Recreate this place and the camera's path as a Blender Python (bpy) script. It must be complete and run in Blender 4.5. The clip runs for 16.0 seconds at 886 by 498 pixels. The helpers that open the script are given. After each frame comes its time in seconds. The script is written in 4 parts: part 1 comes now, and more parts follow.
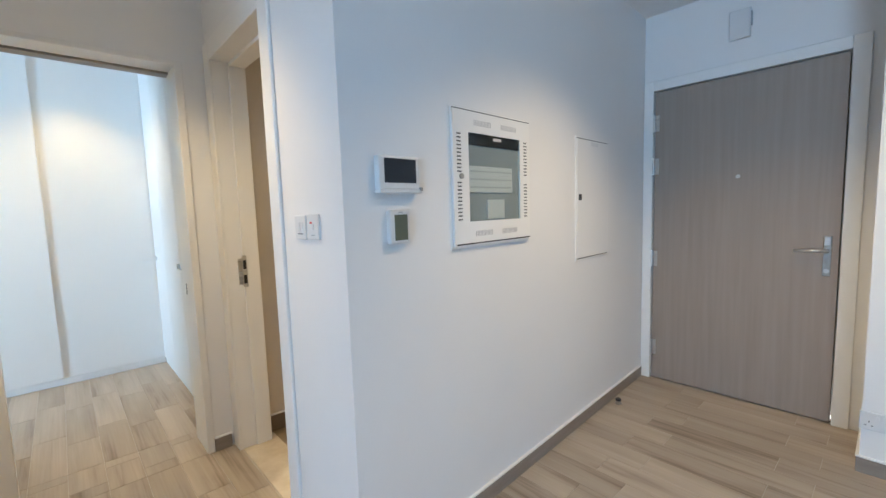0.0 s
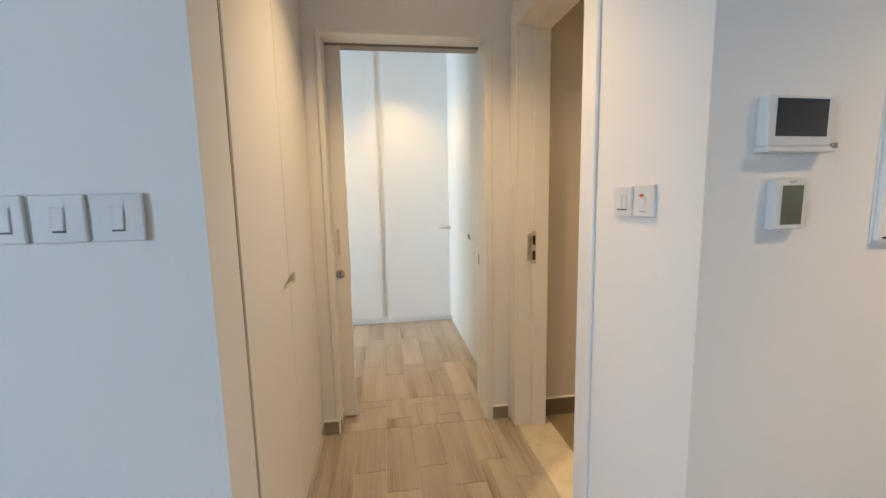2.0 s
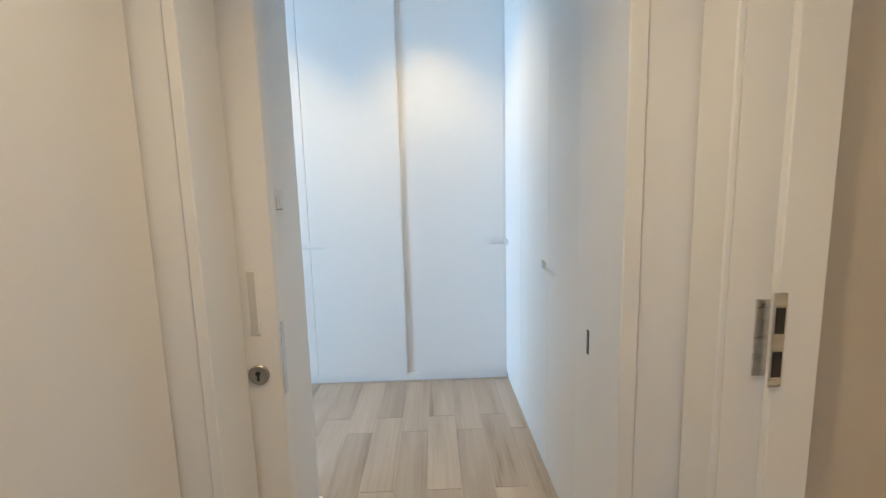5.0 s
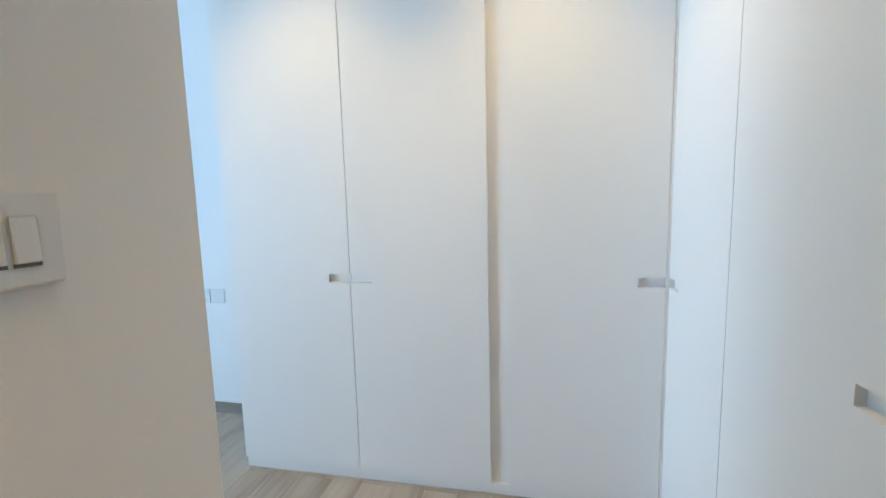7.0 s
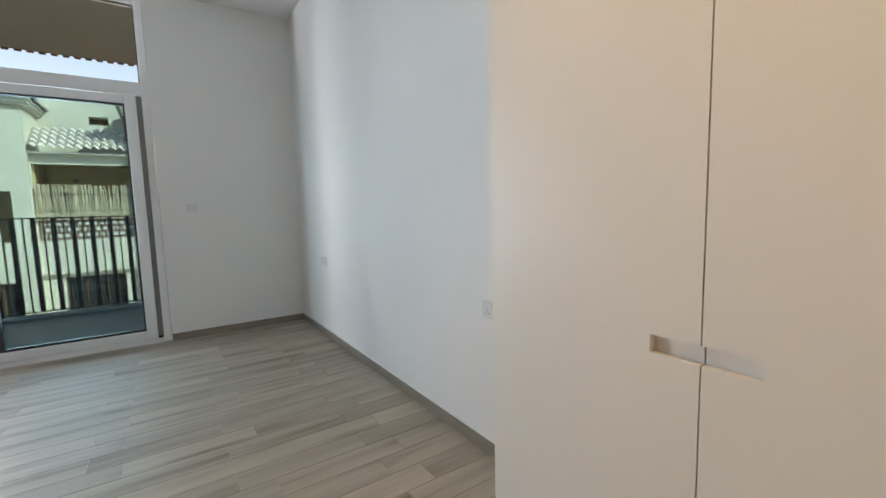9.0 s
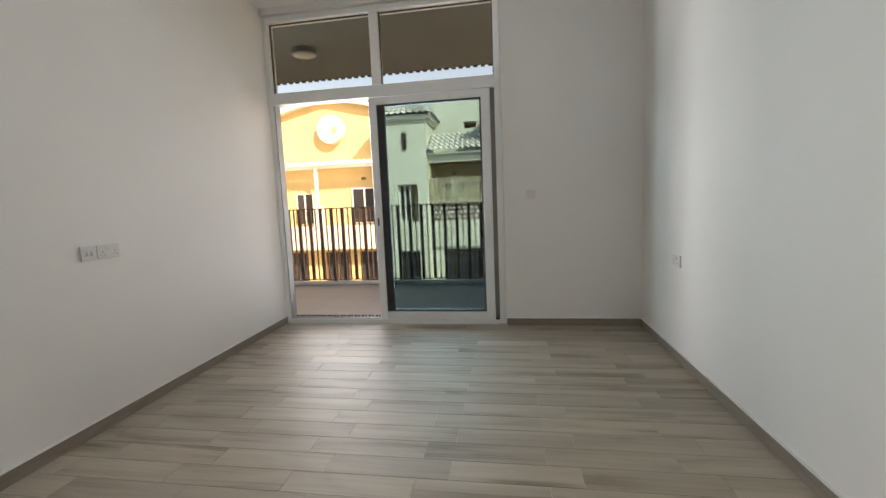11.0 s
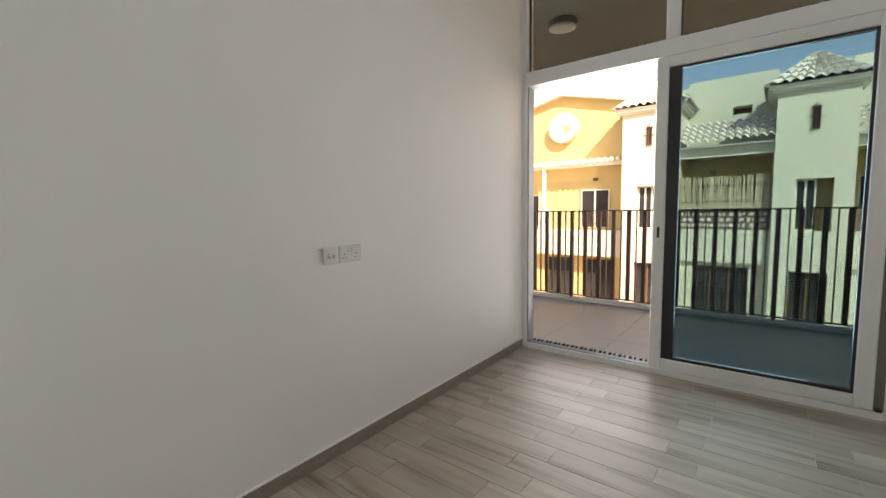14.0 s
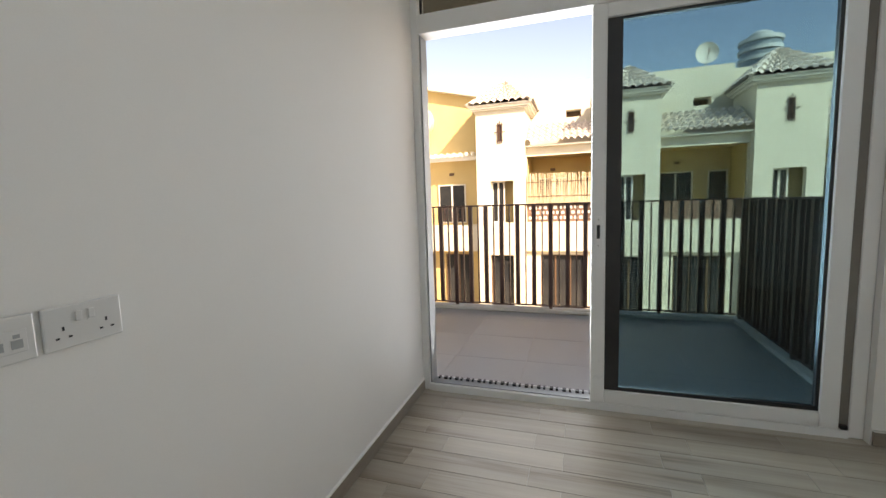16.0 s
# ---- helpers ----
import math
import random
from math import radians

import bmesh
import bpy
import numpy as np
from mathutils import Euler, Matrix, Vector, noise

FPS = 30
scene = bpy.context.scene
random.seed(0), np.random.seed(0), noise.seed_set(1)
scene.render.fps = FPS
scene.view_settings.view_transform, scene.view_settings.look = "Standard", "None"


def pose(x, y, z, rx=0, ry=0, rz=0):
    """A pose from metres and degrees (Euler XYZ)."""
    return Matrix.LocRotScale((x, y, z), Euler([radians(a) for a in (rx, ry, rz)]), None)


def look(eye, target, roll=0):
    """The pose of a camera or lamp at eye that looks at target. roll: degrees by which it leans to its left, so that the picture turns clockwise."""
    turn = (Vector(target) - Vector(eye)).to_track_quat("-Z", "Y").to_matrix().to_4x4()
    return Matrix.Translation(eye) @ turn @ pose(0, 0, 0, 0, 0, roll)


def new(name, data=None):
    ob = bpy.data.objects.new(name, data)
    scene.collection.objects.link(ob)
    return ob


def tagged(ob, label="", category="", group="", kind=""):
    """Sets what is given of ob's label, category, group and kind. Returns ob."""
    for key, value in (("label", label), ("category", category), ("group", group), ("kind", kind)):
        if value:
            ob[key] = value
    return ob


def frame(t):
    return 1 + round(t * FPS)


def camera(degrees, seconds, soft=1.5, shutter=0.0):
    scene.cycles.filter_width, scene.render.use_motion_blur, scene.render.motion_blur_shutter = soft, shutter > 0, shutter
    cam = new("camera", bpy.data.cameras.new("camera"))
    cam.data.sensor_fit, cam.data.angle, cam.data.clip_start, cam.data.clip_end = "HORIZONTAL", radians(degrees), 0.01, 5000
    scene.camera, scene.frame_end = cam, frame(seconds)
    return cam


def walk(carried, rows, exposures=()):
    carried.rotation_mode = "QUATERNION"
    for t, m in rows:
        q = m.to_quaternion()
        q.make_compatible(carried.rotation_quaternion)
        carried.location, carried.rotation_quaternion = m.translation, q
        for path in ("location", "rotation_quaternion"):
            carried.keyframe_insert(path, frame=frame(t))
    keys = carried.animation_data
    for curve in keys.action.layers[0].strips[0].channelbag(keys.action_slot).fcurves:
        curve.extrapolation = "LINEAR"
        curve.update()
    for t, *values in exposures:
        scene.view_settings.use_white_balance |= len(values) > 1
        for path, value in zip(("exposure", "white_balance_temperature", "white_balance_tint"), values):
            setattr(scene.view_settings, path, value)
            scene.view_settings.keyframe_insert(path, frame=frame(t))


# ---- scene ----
cam = camera(93.5, 16.0)
EXPOSURES = [
    (0.0, 2.5, 5700, 7), (0.5, 2.5, 5800, 7), (1.0, 2.45, 6500, 9), (1.5, 2.4, 6900, 11), (2.5, 2.35, 6800, 12), (4.0, 2.3, 5600, 9), (6.3, 2.2, 5700, 9),
    (7.0, 2.1, 5900, 10), (7.5, 2.0, 6200, 12), (8.5, 1.8, 7400, 15), (9.3, 1.4, 9400, 25), (10.2, 1.35, 10000, 25), (12.5, 1.35, 10300, 24), (14.0, 1.3, 10300, 24), (16.0, 1.25, 9600, 22),
]
PATH = [
    (0, (0.144, 0.084, 1.308), (1.489, 1.552, 1.116), -1.8),
    (0.5, (0.099, 0.145, 1.3), (1.062, 1.886, 1.096), -1.4),
    (1, (0.052, 0.185, 1.294), (0.701, 2.063, 1.066), -1.3),
    (1.5, (0.04, 0.232, 1.281), (0.46, 2.172, 1.034), -1.1),
    (2, (0.09, 0.406, 1.29), (0.372, 2.368, 1.026), -1.1),
    (2.5, (0.147, 0.639, 1.287), (0.35, 2.61, 1.013), -1.1),
    (3, (0.145, 0.894, 1.285), (0.31, 2.868, 1.007), -1.1),
    (3.5, (0.159, 1.103, 1.276), (0.301, 3.078, 1.0), -1.3),
    (4.2, (0.239, 1.419, 1.272), (0.35, 3.398, 1.003), -1.4),
    (6.3, (0.28, 2.466, 1.277), (0.088, 4.443, 1.041), -1.7),
    (6.5, (0.268, 2.582, 1.277), (0.023, 4.555, 1.054), -1.7),
    (7, (0.226, 2.841, 1.285), (-0.175, 4.786, 1.051), -1.5),
    (7.5, (0.242, 3.1, 1.264), (-0.425, 4.975, 1.069), -1.2),
    (8, (0.162, 3.368, 1.239), (-0.862, 5.076, 1.048), -1.9),
    (8.5, (0.001, 3.547, 1.252), (-1.36, 5.0, 1.057), -1.7),
    (9, (-0.178, 3.699, 1.246), (-1.829, 4.811, 1.045), -1.5),
    (9.5, (-0.351, 3.778, 1.258), (-2.21, 4.484, 1.038), -1.6),
    (10, (-0.577, 3.77, 1.258), (-2.542, 4.075, 1.043), -1.7),
    (10.2, (-0.654, 3.775, 1.261), (-2.637, 3.923, 1.048), -1.9),
    (12.3, (-1.062, 3.646, 1.264), (-2.899, 2.885, 1.05), -1.4),
    (12.5, (-1.117, 3.623, 1.252), (-2.926, 2.794, 1.05), -1.0),
    (13, (-1.329, 3.511, 1.27), (-3.048, 2.508, 1.07), -0.8),
    (13.5, (-1.483, 3.342, 1.266), (-3.1, 2.181, 1.073), -0.6),
    (14, (-1.614, 3.077, 1.268), (-3.177, 1.842, 1.086), -0.9),
    (14.5, (-1.801, 2.84, 1.274), (-3.382, 1.631, 1.078), -1.1),
    (15, (-1.995, 2.654, 1.266), (-3.67, 1.58, 1.07), -1.6),
    (15.5, (-2.21, 2.457, 1.278), (-4.002, 1.593, 1.072), -1.6),
    (16, (-2.457, 2.316, 1.274), (-4.344, 1.69, 1.059), -1.8),
]
walk(cam, [(t, look(e, g, r)) for t, e, g, r in PATH], EXPOSURES)

# ---- light ----
SUN = Vector((0.50, 0.57, 0.59)).normalized()
world = bpy.data.worlds.new("sky")
scene.world = world
world.use_nodes = True
wn = world.node_tree
bg = wn.nodes["Background"]
sky = wn.nodes.new("ShaderNodeTexSky")
sky.sky_type = 'NISHITA'
sky.sun_disc = False
sky.sun_elevation = math.asin(SUN.z)
sky.sun_rotation = math.atan2(SUN.x, SUN.y)
sky.air_density, sky.dust_density, sky.ozone_density = 1.0, 1.0, 1.0
wn.links.new(sky.outputs[0], bg.inputs[0])
bg.inputs[1].default_value = 0.15


def lamp(name, kind, m, power, colour, size=0.1, size_y=None, spot=None, blend=0.6):
    data = bpy.data.lights.new(name, kind)
    data.energy, data.color = power, colour
    if kind == 'AREA':
        data.shape, data.size = 'RECTANGLE', size
        data.size_y = size_y or size
    elif kind == 'SPOT':
        data.shadow_soft_size, data.spot_size, data.spot_blend = size, radians(spot), blend
    ob = new(name, data)
    ob.matrix_world = m
    return ob


sun = lamp("sun", 'SUN', look(SUN * 40, (0, 0, 0)), 5.0, (1.0, 0.95, 0.87))
sun.data.angle = radians(0.53)
WARM = (1.0, 0.70, 0.36)
SOFT = (1.0, 0.69, 0.31)
DAY = (0.54, 0.75, 1.0)
BLUE = (0.44, 0.68, 1.0)
# added area lamps stand in for daylight at the bedroom opening and living window
window_day = lamp("bedroom_daylight", 'AREA', look((-5.66, 2.30, 1.22), (-0.5, 4.5, 1.95)), 32, DAY, 2.2, 2.0)
# extra unseen fill lamp that makes the bright band on the north wall
band_fill = lamp("north_band_fill", 'AREA', look((-6.2, -1.2, 1.9), (-4.05, 4.99, 1.8)), 15, DAY, 0.7, 2.2)
window_day.data.spread, band_fill.data.spread = radians(105), radians(60)
lamp("living_daylight", 'AREA', look((-5.22, -2.25, 1.28), (0.5, -0.6, 1.3)), 32, BLUE, 1.8, 2.0)
# recessed ceiling lamps
for px, py, pz, e, wide in ((0.26, 2.02, 2.575, 15, 100), (0.24, 4.05, 2.625, 9, 102), (-0.70, 4.05, 2.625, 8.5, 102), (2.35, 3.3, 2.285, 30, 130), (1.55, 2.1, 2.285, 4, 120), (1.9, 0.35, 2.575, 20, 118)):
    lamp("downlight_lamp", 'SPOT', look((px, py, pz), (px, py, 0)), e, SOFT if py > 4.0 else WARM, 0.035, spot=wide, blend=0.8)

# ---- materials ----
def node_mat(name):
    m = bpy.data.materials.new(name)
    m.use_nodes = True
    nt = m.node_tree
    return m, nt, nt.nodes["Principled BSDF"]


def surface(name, a, b, rough=0.6, scale=3.0, fine=120.0, bump=0.1, metal=0.0, stretch=(1, 1, 1), depth=0.002, vary=0.0, rough_vary=0.08):
    """Two-scale mottled surface between the colours a and b, with fine relief."""
    m, nt, p = node_mat(name)
    N, L = nt.nodes.new, nt.links.new
    tc, mp = N("ShaderNodeTexCoord"), N("ShaderNodeMapping")
    mp.inputs["Scale"].default_value = stretch
    if vary:
        oi, vm = N("ShaderNodeObjectInfo"), N("ShaderNodeVectorMath")
        cx = N("ShaderNodeCombineXYZ")
        mul = N("ShaderNodeMath"); mul.operation = 'MULTIPLY'; mul.inputs[1].default_value = 37.0
        L(oi.outputs["Random"], mul.inputs[0])
        for i in range(3):
            L(mul.outputs[0], cx.inputs[i])
        L(tc.outputs["Object"], vm.inputs[0]); L(cx.outputs[0], vm.inputs[1])
        L(vm.outputs[0], mp.inputs[0])
    else:
        L(tc.outputs["Object"], mp.inputs[0])
    n1, n2 = N("ShaderNodeTexNoise"), N("ShaderNodeTexNoise")
    n1.inputs["Scale"].default_value, n1.inputs["Detail"].default_value = scale, 5
    n2.inputs["Scale"].default_value, n2.inputs["Detail"].default_value = fine, 3
    L(mp.outputs[0], n1.inputs["Vector"]); L(mp.outputs[0], n2.inputs["Vector"])
    add = N("ShaderNodeMath"); add.operation = 'MULTIPLY_ADD'; add.inputs[1].default_value = 0.35
    L(n2.outputs["Fac"], add.inputs[0]); L(n1.outputs["Fac"], add.inputs[2])
    ramp = N("ShaderNodeMapRange")
    ramp.inputs[1].default_value, ramp.inputs[2].default_value = 0.45, 0.9
    L(add.outputs[0], ramp.inputs[0])
    mix = N("ShaderNodeMix"); mix.data_type = 'RGBA'
    mix.inputs[6].default_value, mix.inputs[7].default_value = (*a, 1), (*b, 1)
    L(ramp.outputs[0], mix.inputs[0])
    out = mix.outputs[2]
    if vary:
        hs = N("ShaderNodeHueSaturation")
        mr = N("ShaderNodeMapRange")
        mr.inputs[3].default_value, mr.inputs[4].default_value = 1 - vary, 1 + vary
        L(oi.outputs["Random"], mr.inputs[0]); L(mr.outputs[0], hs.inputs["Value"]); L(out, hs.inputs["Color"])
        out = hs.outputs[0]
    L(out, p.inputs["Base Color"])
    rr = N("ShaderNodeMapRange")
    rr.inputs[3].default_value, rr.inputs[4].default_value = rough - rough_vary, rough + rough_vary
    L(n1.outputs["Fac"], rr.inputs[0]); L(rr.outputs[0], p.inputs["Roughness"])
    p.inputs["Metallic"].default_value = metal
    if bump:
        bp = N("ShaderNodeBump")
        bp.inputs["Strength"].default_value, bp.inputs["Distance"].default_value = bump, depth
        L(n2.outputs["Fac"], bp.inputs["Height"]); L(bp.outputs[0], p.inputs["Normal"])
    return m


def wood_tile(name, dark, mid, light, rough, vary):
    """Wood-look porcelain: long grain along y, blotches, a random tone for each piece."""
    m, nt, p = node_mat(name)
    N, L = nt.nodes.new, nt.links.new
    tc, oi, vm, cx = N("ShaderNodeTexCoord"), N("ShaderNodeObjectInfo"), N("ShaderNodeVectorMath"), N("ShaderNodeCombineXYZ")
    mul = N("ShaderNodeMath"); mul.operation = 'MULTIPLY'; mul.inputs[1].default_value = 61.0
    L(oi.outputs["Random"], mul.inputs[0])
    for i in range(3):
        L(mul.outputs[0], cx.inputs[i])
    L(tc.outputs["Object"], vm.inputs[0]); L(cx.outputs[0], vm.inputs[1])
    maps = []
    for sc in ((11, 0.8, 1), (80, 1.8, 1), (4.0, 1.0, 1)):
        mp = N("ShaderNodeMapping"); mp.inputs["Scale"].default_value = sc
        L(vm.outputs[0], mp.inputs[0])
        n = N("ShaderNodeTexNoise"); n.inputs["Scale"].default_value, n.inputs["Detail"].default_value = 1.0, 6
        n.inputs["Distortion"].default_value = 0.6
        L(mp.outputs[0], n.inputs["Vector"]); maps.append(n)
    ramp = N("ShaderNodeValToRGB")
    e = ramp.color_ramp.elements
    e[0].position, e[0].color = 0.33, (*dark, 1)
    e[1].position, e[1].color = 0.70, (*light, 1)
    k = e.new(0.47); k.color = (*mid, 1)
    mixf = N("ShaderNodeMath"); mixf.operation = 'MULTIPLY_ADD'; mixf.inputs[1].default_value = 0.25
    sub = N("ShaderNodeMath"); sub.operation = 'SUBTRACT'; sub.inputs[1].default_value = 0.5
    L(maps[1].outputs["Fac"], sub.inputs[0]); L(sub.outputs[0], mixf.inputs[0]); 
    avg = N("ShaderNodeMath"); avg.operation = 'MULTIPLY_ADD'; avg.inputs[1].default_value = 0.45
    h = N("ShaderNodeMath"); h.operation = 'MULTIPLY'; h.inputs[1].default_value = 0.58
    L(maps[0].outputs["Fac"], h.inputs[0]); L(maps[2].outputs["Fac"], avg.inputs[0]); L(h.outputs[0], avg.inputs[2])
    L(avg.outputs[0], mixf.inputs[2]); L(mixf.outputs[0], ramp.inputs[0])
    hs, mr = N("ShaderNodeHueSaturation"), N("ShaderNodeMapRange")
    mr.inputs[3].default_value, mr.inputs[4].default_value = 1 - vary, 1 + vary
    L(oi.outputs["Random"], mr.inputs[0]); L(mr.outputs[0], hs.inputs["Value"]); L(ramp.outputs[0], hs.inputs["Color"])
    L(hs.outputs[0], p.inputs["Base Color"])
    p.inputs["Specular IOR Level"].default_value = 0.26
    rr = N("ShaderNodeMapRange"); rr.inputs[3].default_value, rr.inputs[4].default_value = rough - 0.07, rough + 0.07
    L(maps[1].outputs["Fac"], rr.inputs[0]); L(rr.outputs[0], p.inputs["Roughness"])
    bp = N("ShaderNodeBump"); bp.inputs["Strength"].default_value, bp.inputs["Distance"].default_value = 0.18, 0.002
    L(maps[1].outputs["Fac"], bp.inputs["Height"]); L(bp.outputs[0], p.inputs["Normal"])
    return m


def glass(name, tint, gloss=0.02):
    m, nt, p = node_mat(name)
    nt.nodes.remove(p)
    N, L = nt.nodes.new, nt.links.new
    tr, gl, mx, lw = N("ShaderNodeBsdfTransparent"), N("ShaderNodeBsdfGlossy"), N("ShaderNodeMixShader"), N("ShaderNodeLayerWeight")
    fr, pw = N("ShaderNodeMath"), N("ShaderNodeMath")
    pw.operation, pw.inputs[1].default_value = 'POWER', 3.0
    fr.operation, fr.inputs[1].default_value, fr.inputs[2].default_value = 'MULTIPLY_ADD', 0.22, 0.012
    lw.inputs[0].default_value = 0.5
    L(lw.outputs["Facing"], pw.inputs[0]); L(pw.outputs[0], fr.inputs[0])
    tr.inputs[0].default_value = (*tint, 1)
    gl.inputs["Roughness"].default_value = gloss
    L(fr.outputs[0], mx.inputs[0]); L(tr.outputs[0], mx.inputs[1]); L(gl.outputs[0], mx.inputs[2])
    L(mx.outputs[0], nt.nodes["Material Output"].inputs[0])
    return m


def glow(name, colour, strength):
    m, nt, p = node_mat(name)
    p.inputs["Base Color"].default_value = (0.9, 0.9, 0.88, 1)
    p.inputs["Emission Color"].default_value = (*colour, 1)
    p.inputs["Emission Strength"].default_value = strength
    return m


PAINT = surface("white_wall_paint", (0.76, 0.75, 0.73), (0.81, 0.80, 0.78), 0.72, 0.9, 320, 0.10, depth=0.001)
CEIL = surface("ceiling_paint", (0.80, 0.80, 0.79), (0.84, 0.84, 0.83), 0.8, 1.2, 300, 0.06, depth=0.001)
LACQUER = surface("cream_lacquer", (0.77, 0.75, 0.71), (0.80, 0.78, 0.745), 0.46, 0.6, 260, 0.03, depth=0.0006)
FRAME_PAINT = surface("satin_frame_paint", (0.78, 0.77, 0.74), (0.82, 0.81, 0.78), 0.40, 2.0, 200, 0.03, depth=0.0006)
PLASTIC = surface("white_plastic", (0.66, 0.66, 0.65), (0.70, 0.70, 0.69), 0.30, 6, 300, 0.02, depth=0.0004)
PVC = surface("white_window_frame", (0.79, 0.80, 0.80), (0.83, 0.84, 0.84), 0.30, 3, 240, 0.02, depth=0.0005)
TAUPE = surface("taupe_door_laminate", (0.285, 0.235, 0.195), (0.33, 0.275, 0.23), 0.50, 1.2, 90, 0.12, stretch=(30, 30, 1.2), depth=0.0008)
STEEL = surface("brushed_steel", (0.55, 0.54, 0.52), (0.66, 0.65, 0.63), 0.30, 12, 200, 0.05, metal=1.0, stretch=(1, 1, 14))
DARK_STEEL = surface("aged_steel", (0.34, 0.32, 0.29), (0.45, 0.43, 0.40), 0.36, 20, 200, 0.05, metal=1.0)
BLACK = surface("black_plastic", (0.012, 0.012, 0.014), (0.022, 0.022, 0.024), 0.35, 10, 200, 0.02)
SCREEN = surface("dark_screen_glass", (0.012, 0.013, 0.016), (0.02, 0.021, 0.024), 0.06, 3, 100, 0.0, rough_vary=0.02)
LCD = surface("olive_lcd", (0.085, 0.095, 0.06), (0.10, 0.11, 0.07), 0.15, 3, 100, 0.0, rough_vary=0.02)
GREY = surface("grey_metal", (0.30, 0.32, 0.33), (0.36, 0.38, 0.39), 0.45, 5, 150, 0.03)
SLOT = surface("slot_shadow_grey", (0.10, 0.10, 0.10), (0.13, 0.13, 0.13), 0.6, 5, 150, 0.03)
RED = surface("red_neon_window", (0.55, 0.03, 0.02), (0.65, 0.05, 0.03), 0.3, 5, 100, 0.0)
PLANK = wood_tile("wood_look_tile", (0.205, 0.164, 0.125), (0.372, 0.316, 0.256), (0.47, 0.412, 0.343), 0.50, 0.10)
SKIRT = surface("taupe_skirting_tile", (0.225, 0.185, 0.150), (0.29, 0.245, 0.205), 0.40, 3, 60, 0.08, stretch=(2, 2, 12))
GROUT = surface("pale_grout", (0.46, 0.42, 0.36), (0.54, 0.50, 0.44), 0.85, 8, 200, 0.15)
MARBLE = surface("cream_marble_threshold", (0.58, 0.50, 0.38), (0.70, 0.63, 0.52), 0.22, 7, 40, 0.02)
BATH_TILE = surface("tan_floor_tile", (0.245, 0.190, 0.120), (0.31, 0.245, 0.165), 0.34, 2.5, 120, 0.06, vary=0.06)
BATH_WALL = surface("beige_bathroom_wall", (0.52, 0.47, 0.40), (0.58, 0.53, 0.46), 0.45, 1.2, 120, 0.04)
BATH_SKIRT = surface("brown_bathroom_skirting", (0.135, 0.105, 0.07), (0.175, 0.135, 0.095), 0.4, 3, 80, 0.05)
CERAMIC = surface("white_ceramic", (0.80, 0.80, 0.78), (0.83, 0.83, 0.81), 0.10, 3, 100, 0.0, rough_vary=0.03)
DECK = surface("grey_balcony_tile", (0.29, 0.292, 0.30), (0.33, 0.332, 0.34), 0.36, 2.0, 90, 0.05, vary=0.03)
KERB = surface("pale_concrete_kerb", (0.55, 0.54, 0.51), (0.63, 0.62, 0.59), 0.75, 5, 150, 0.15)
IRON = surface("brown_black_railing_paint", (0.062, 0.026, 0.021), (0.082, 0.037, 0.030), 0.38, 6, 200, 0.05)
STUCCO = surface("cream_stucco", (0.64, 0.59, 0.48), (0.72, 0.67, 0.56), 0.85, 0.8, 40, 0.3, depth=0.006)
OCHRE = surface("ochre_stucco", (0.58, 0.43, 0.20), (0.65, 0.49, 0.235), 0.85, 0.8, 40, 0.3, depth=0.006)
TRIM_STONE = surface("white_stucco_trim", (0.68, 0.65, 0.58), (0.75, 0.72, 0.65), 0.8, 2, 60, 0.2, depth=0.004)
ROOF = surface("weathered_clay_tile", (0.54, 0.46, 0.41), (0.78, 0.72, 0.66), 0.8, 9, 30, 0.3, depth=0.01)
TIMBER = surface("brown_timber", (0.10, 0.055, 0.03), (0.16, 0.09, 0.05), 0.6, 2, 50, 0.2, stretch=(8, 8, 1))
REED = surface("dry_reed_screen", (0.38, 0.29, 0.18), (0.68, 0.58, 0.42), 0.8, 5, 20, 0.3, stretch=(1, 6, 0.5), depth=0.006)
BRICK = surface("brown_brick_parapet", (0.17, 0.095, 0.07), (0.25, 0.15, 0.115), 0.85, 5, 30, 0.4, stretch=(1, 1, 3), depth=0.008)
FAR_GLASS = surface("dark_house_glass", (0.020, 0.022, 0.024), (0.035, 0.037, 0.040), 0.12, 1.2, 10, 0.0, rough_vary=0.04)
SAND = surface("pale_paving", (0.33, 0.29, 0.23), (0.42, 0.37, 0.30), 0.9, 0.4, 12, 0.3, depth=0.01)
HIGHRISE = surface("hazy_tower_cladding", (0.40, 0.45, 0.48), (0.48, 0.52, 0.55), 0.5, 0.1, 3, 0.0)
HIGHRISE_BAND = surface("tower_window_band", (0.16, 0.22, 0.27), (0.22, 0.28, 0.33), 0.25, 0.1, 3, 0.0)
TINT = glass("green_solar_glass", (0.61, 0.725, 0.755))
TRANSOM_GLASS = glass("transom_solar_glass", (0.76, 0.79, 0.78))
CLEAR = glass("clear_glass", (0.86, 0.90, 0.90))
LAMP_GLOW = glow("lamp_diffuser", (1.0, 0.85, 0.62), 5.0)
DIFFUSER = surface("opal_diffuser", (0.30, 0.295, 0.285), (0.34, 0.335, 0.325), 0.4, 3)

# ---- building helpers ----
def bm_new():
    return bmesh.new()


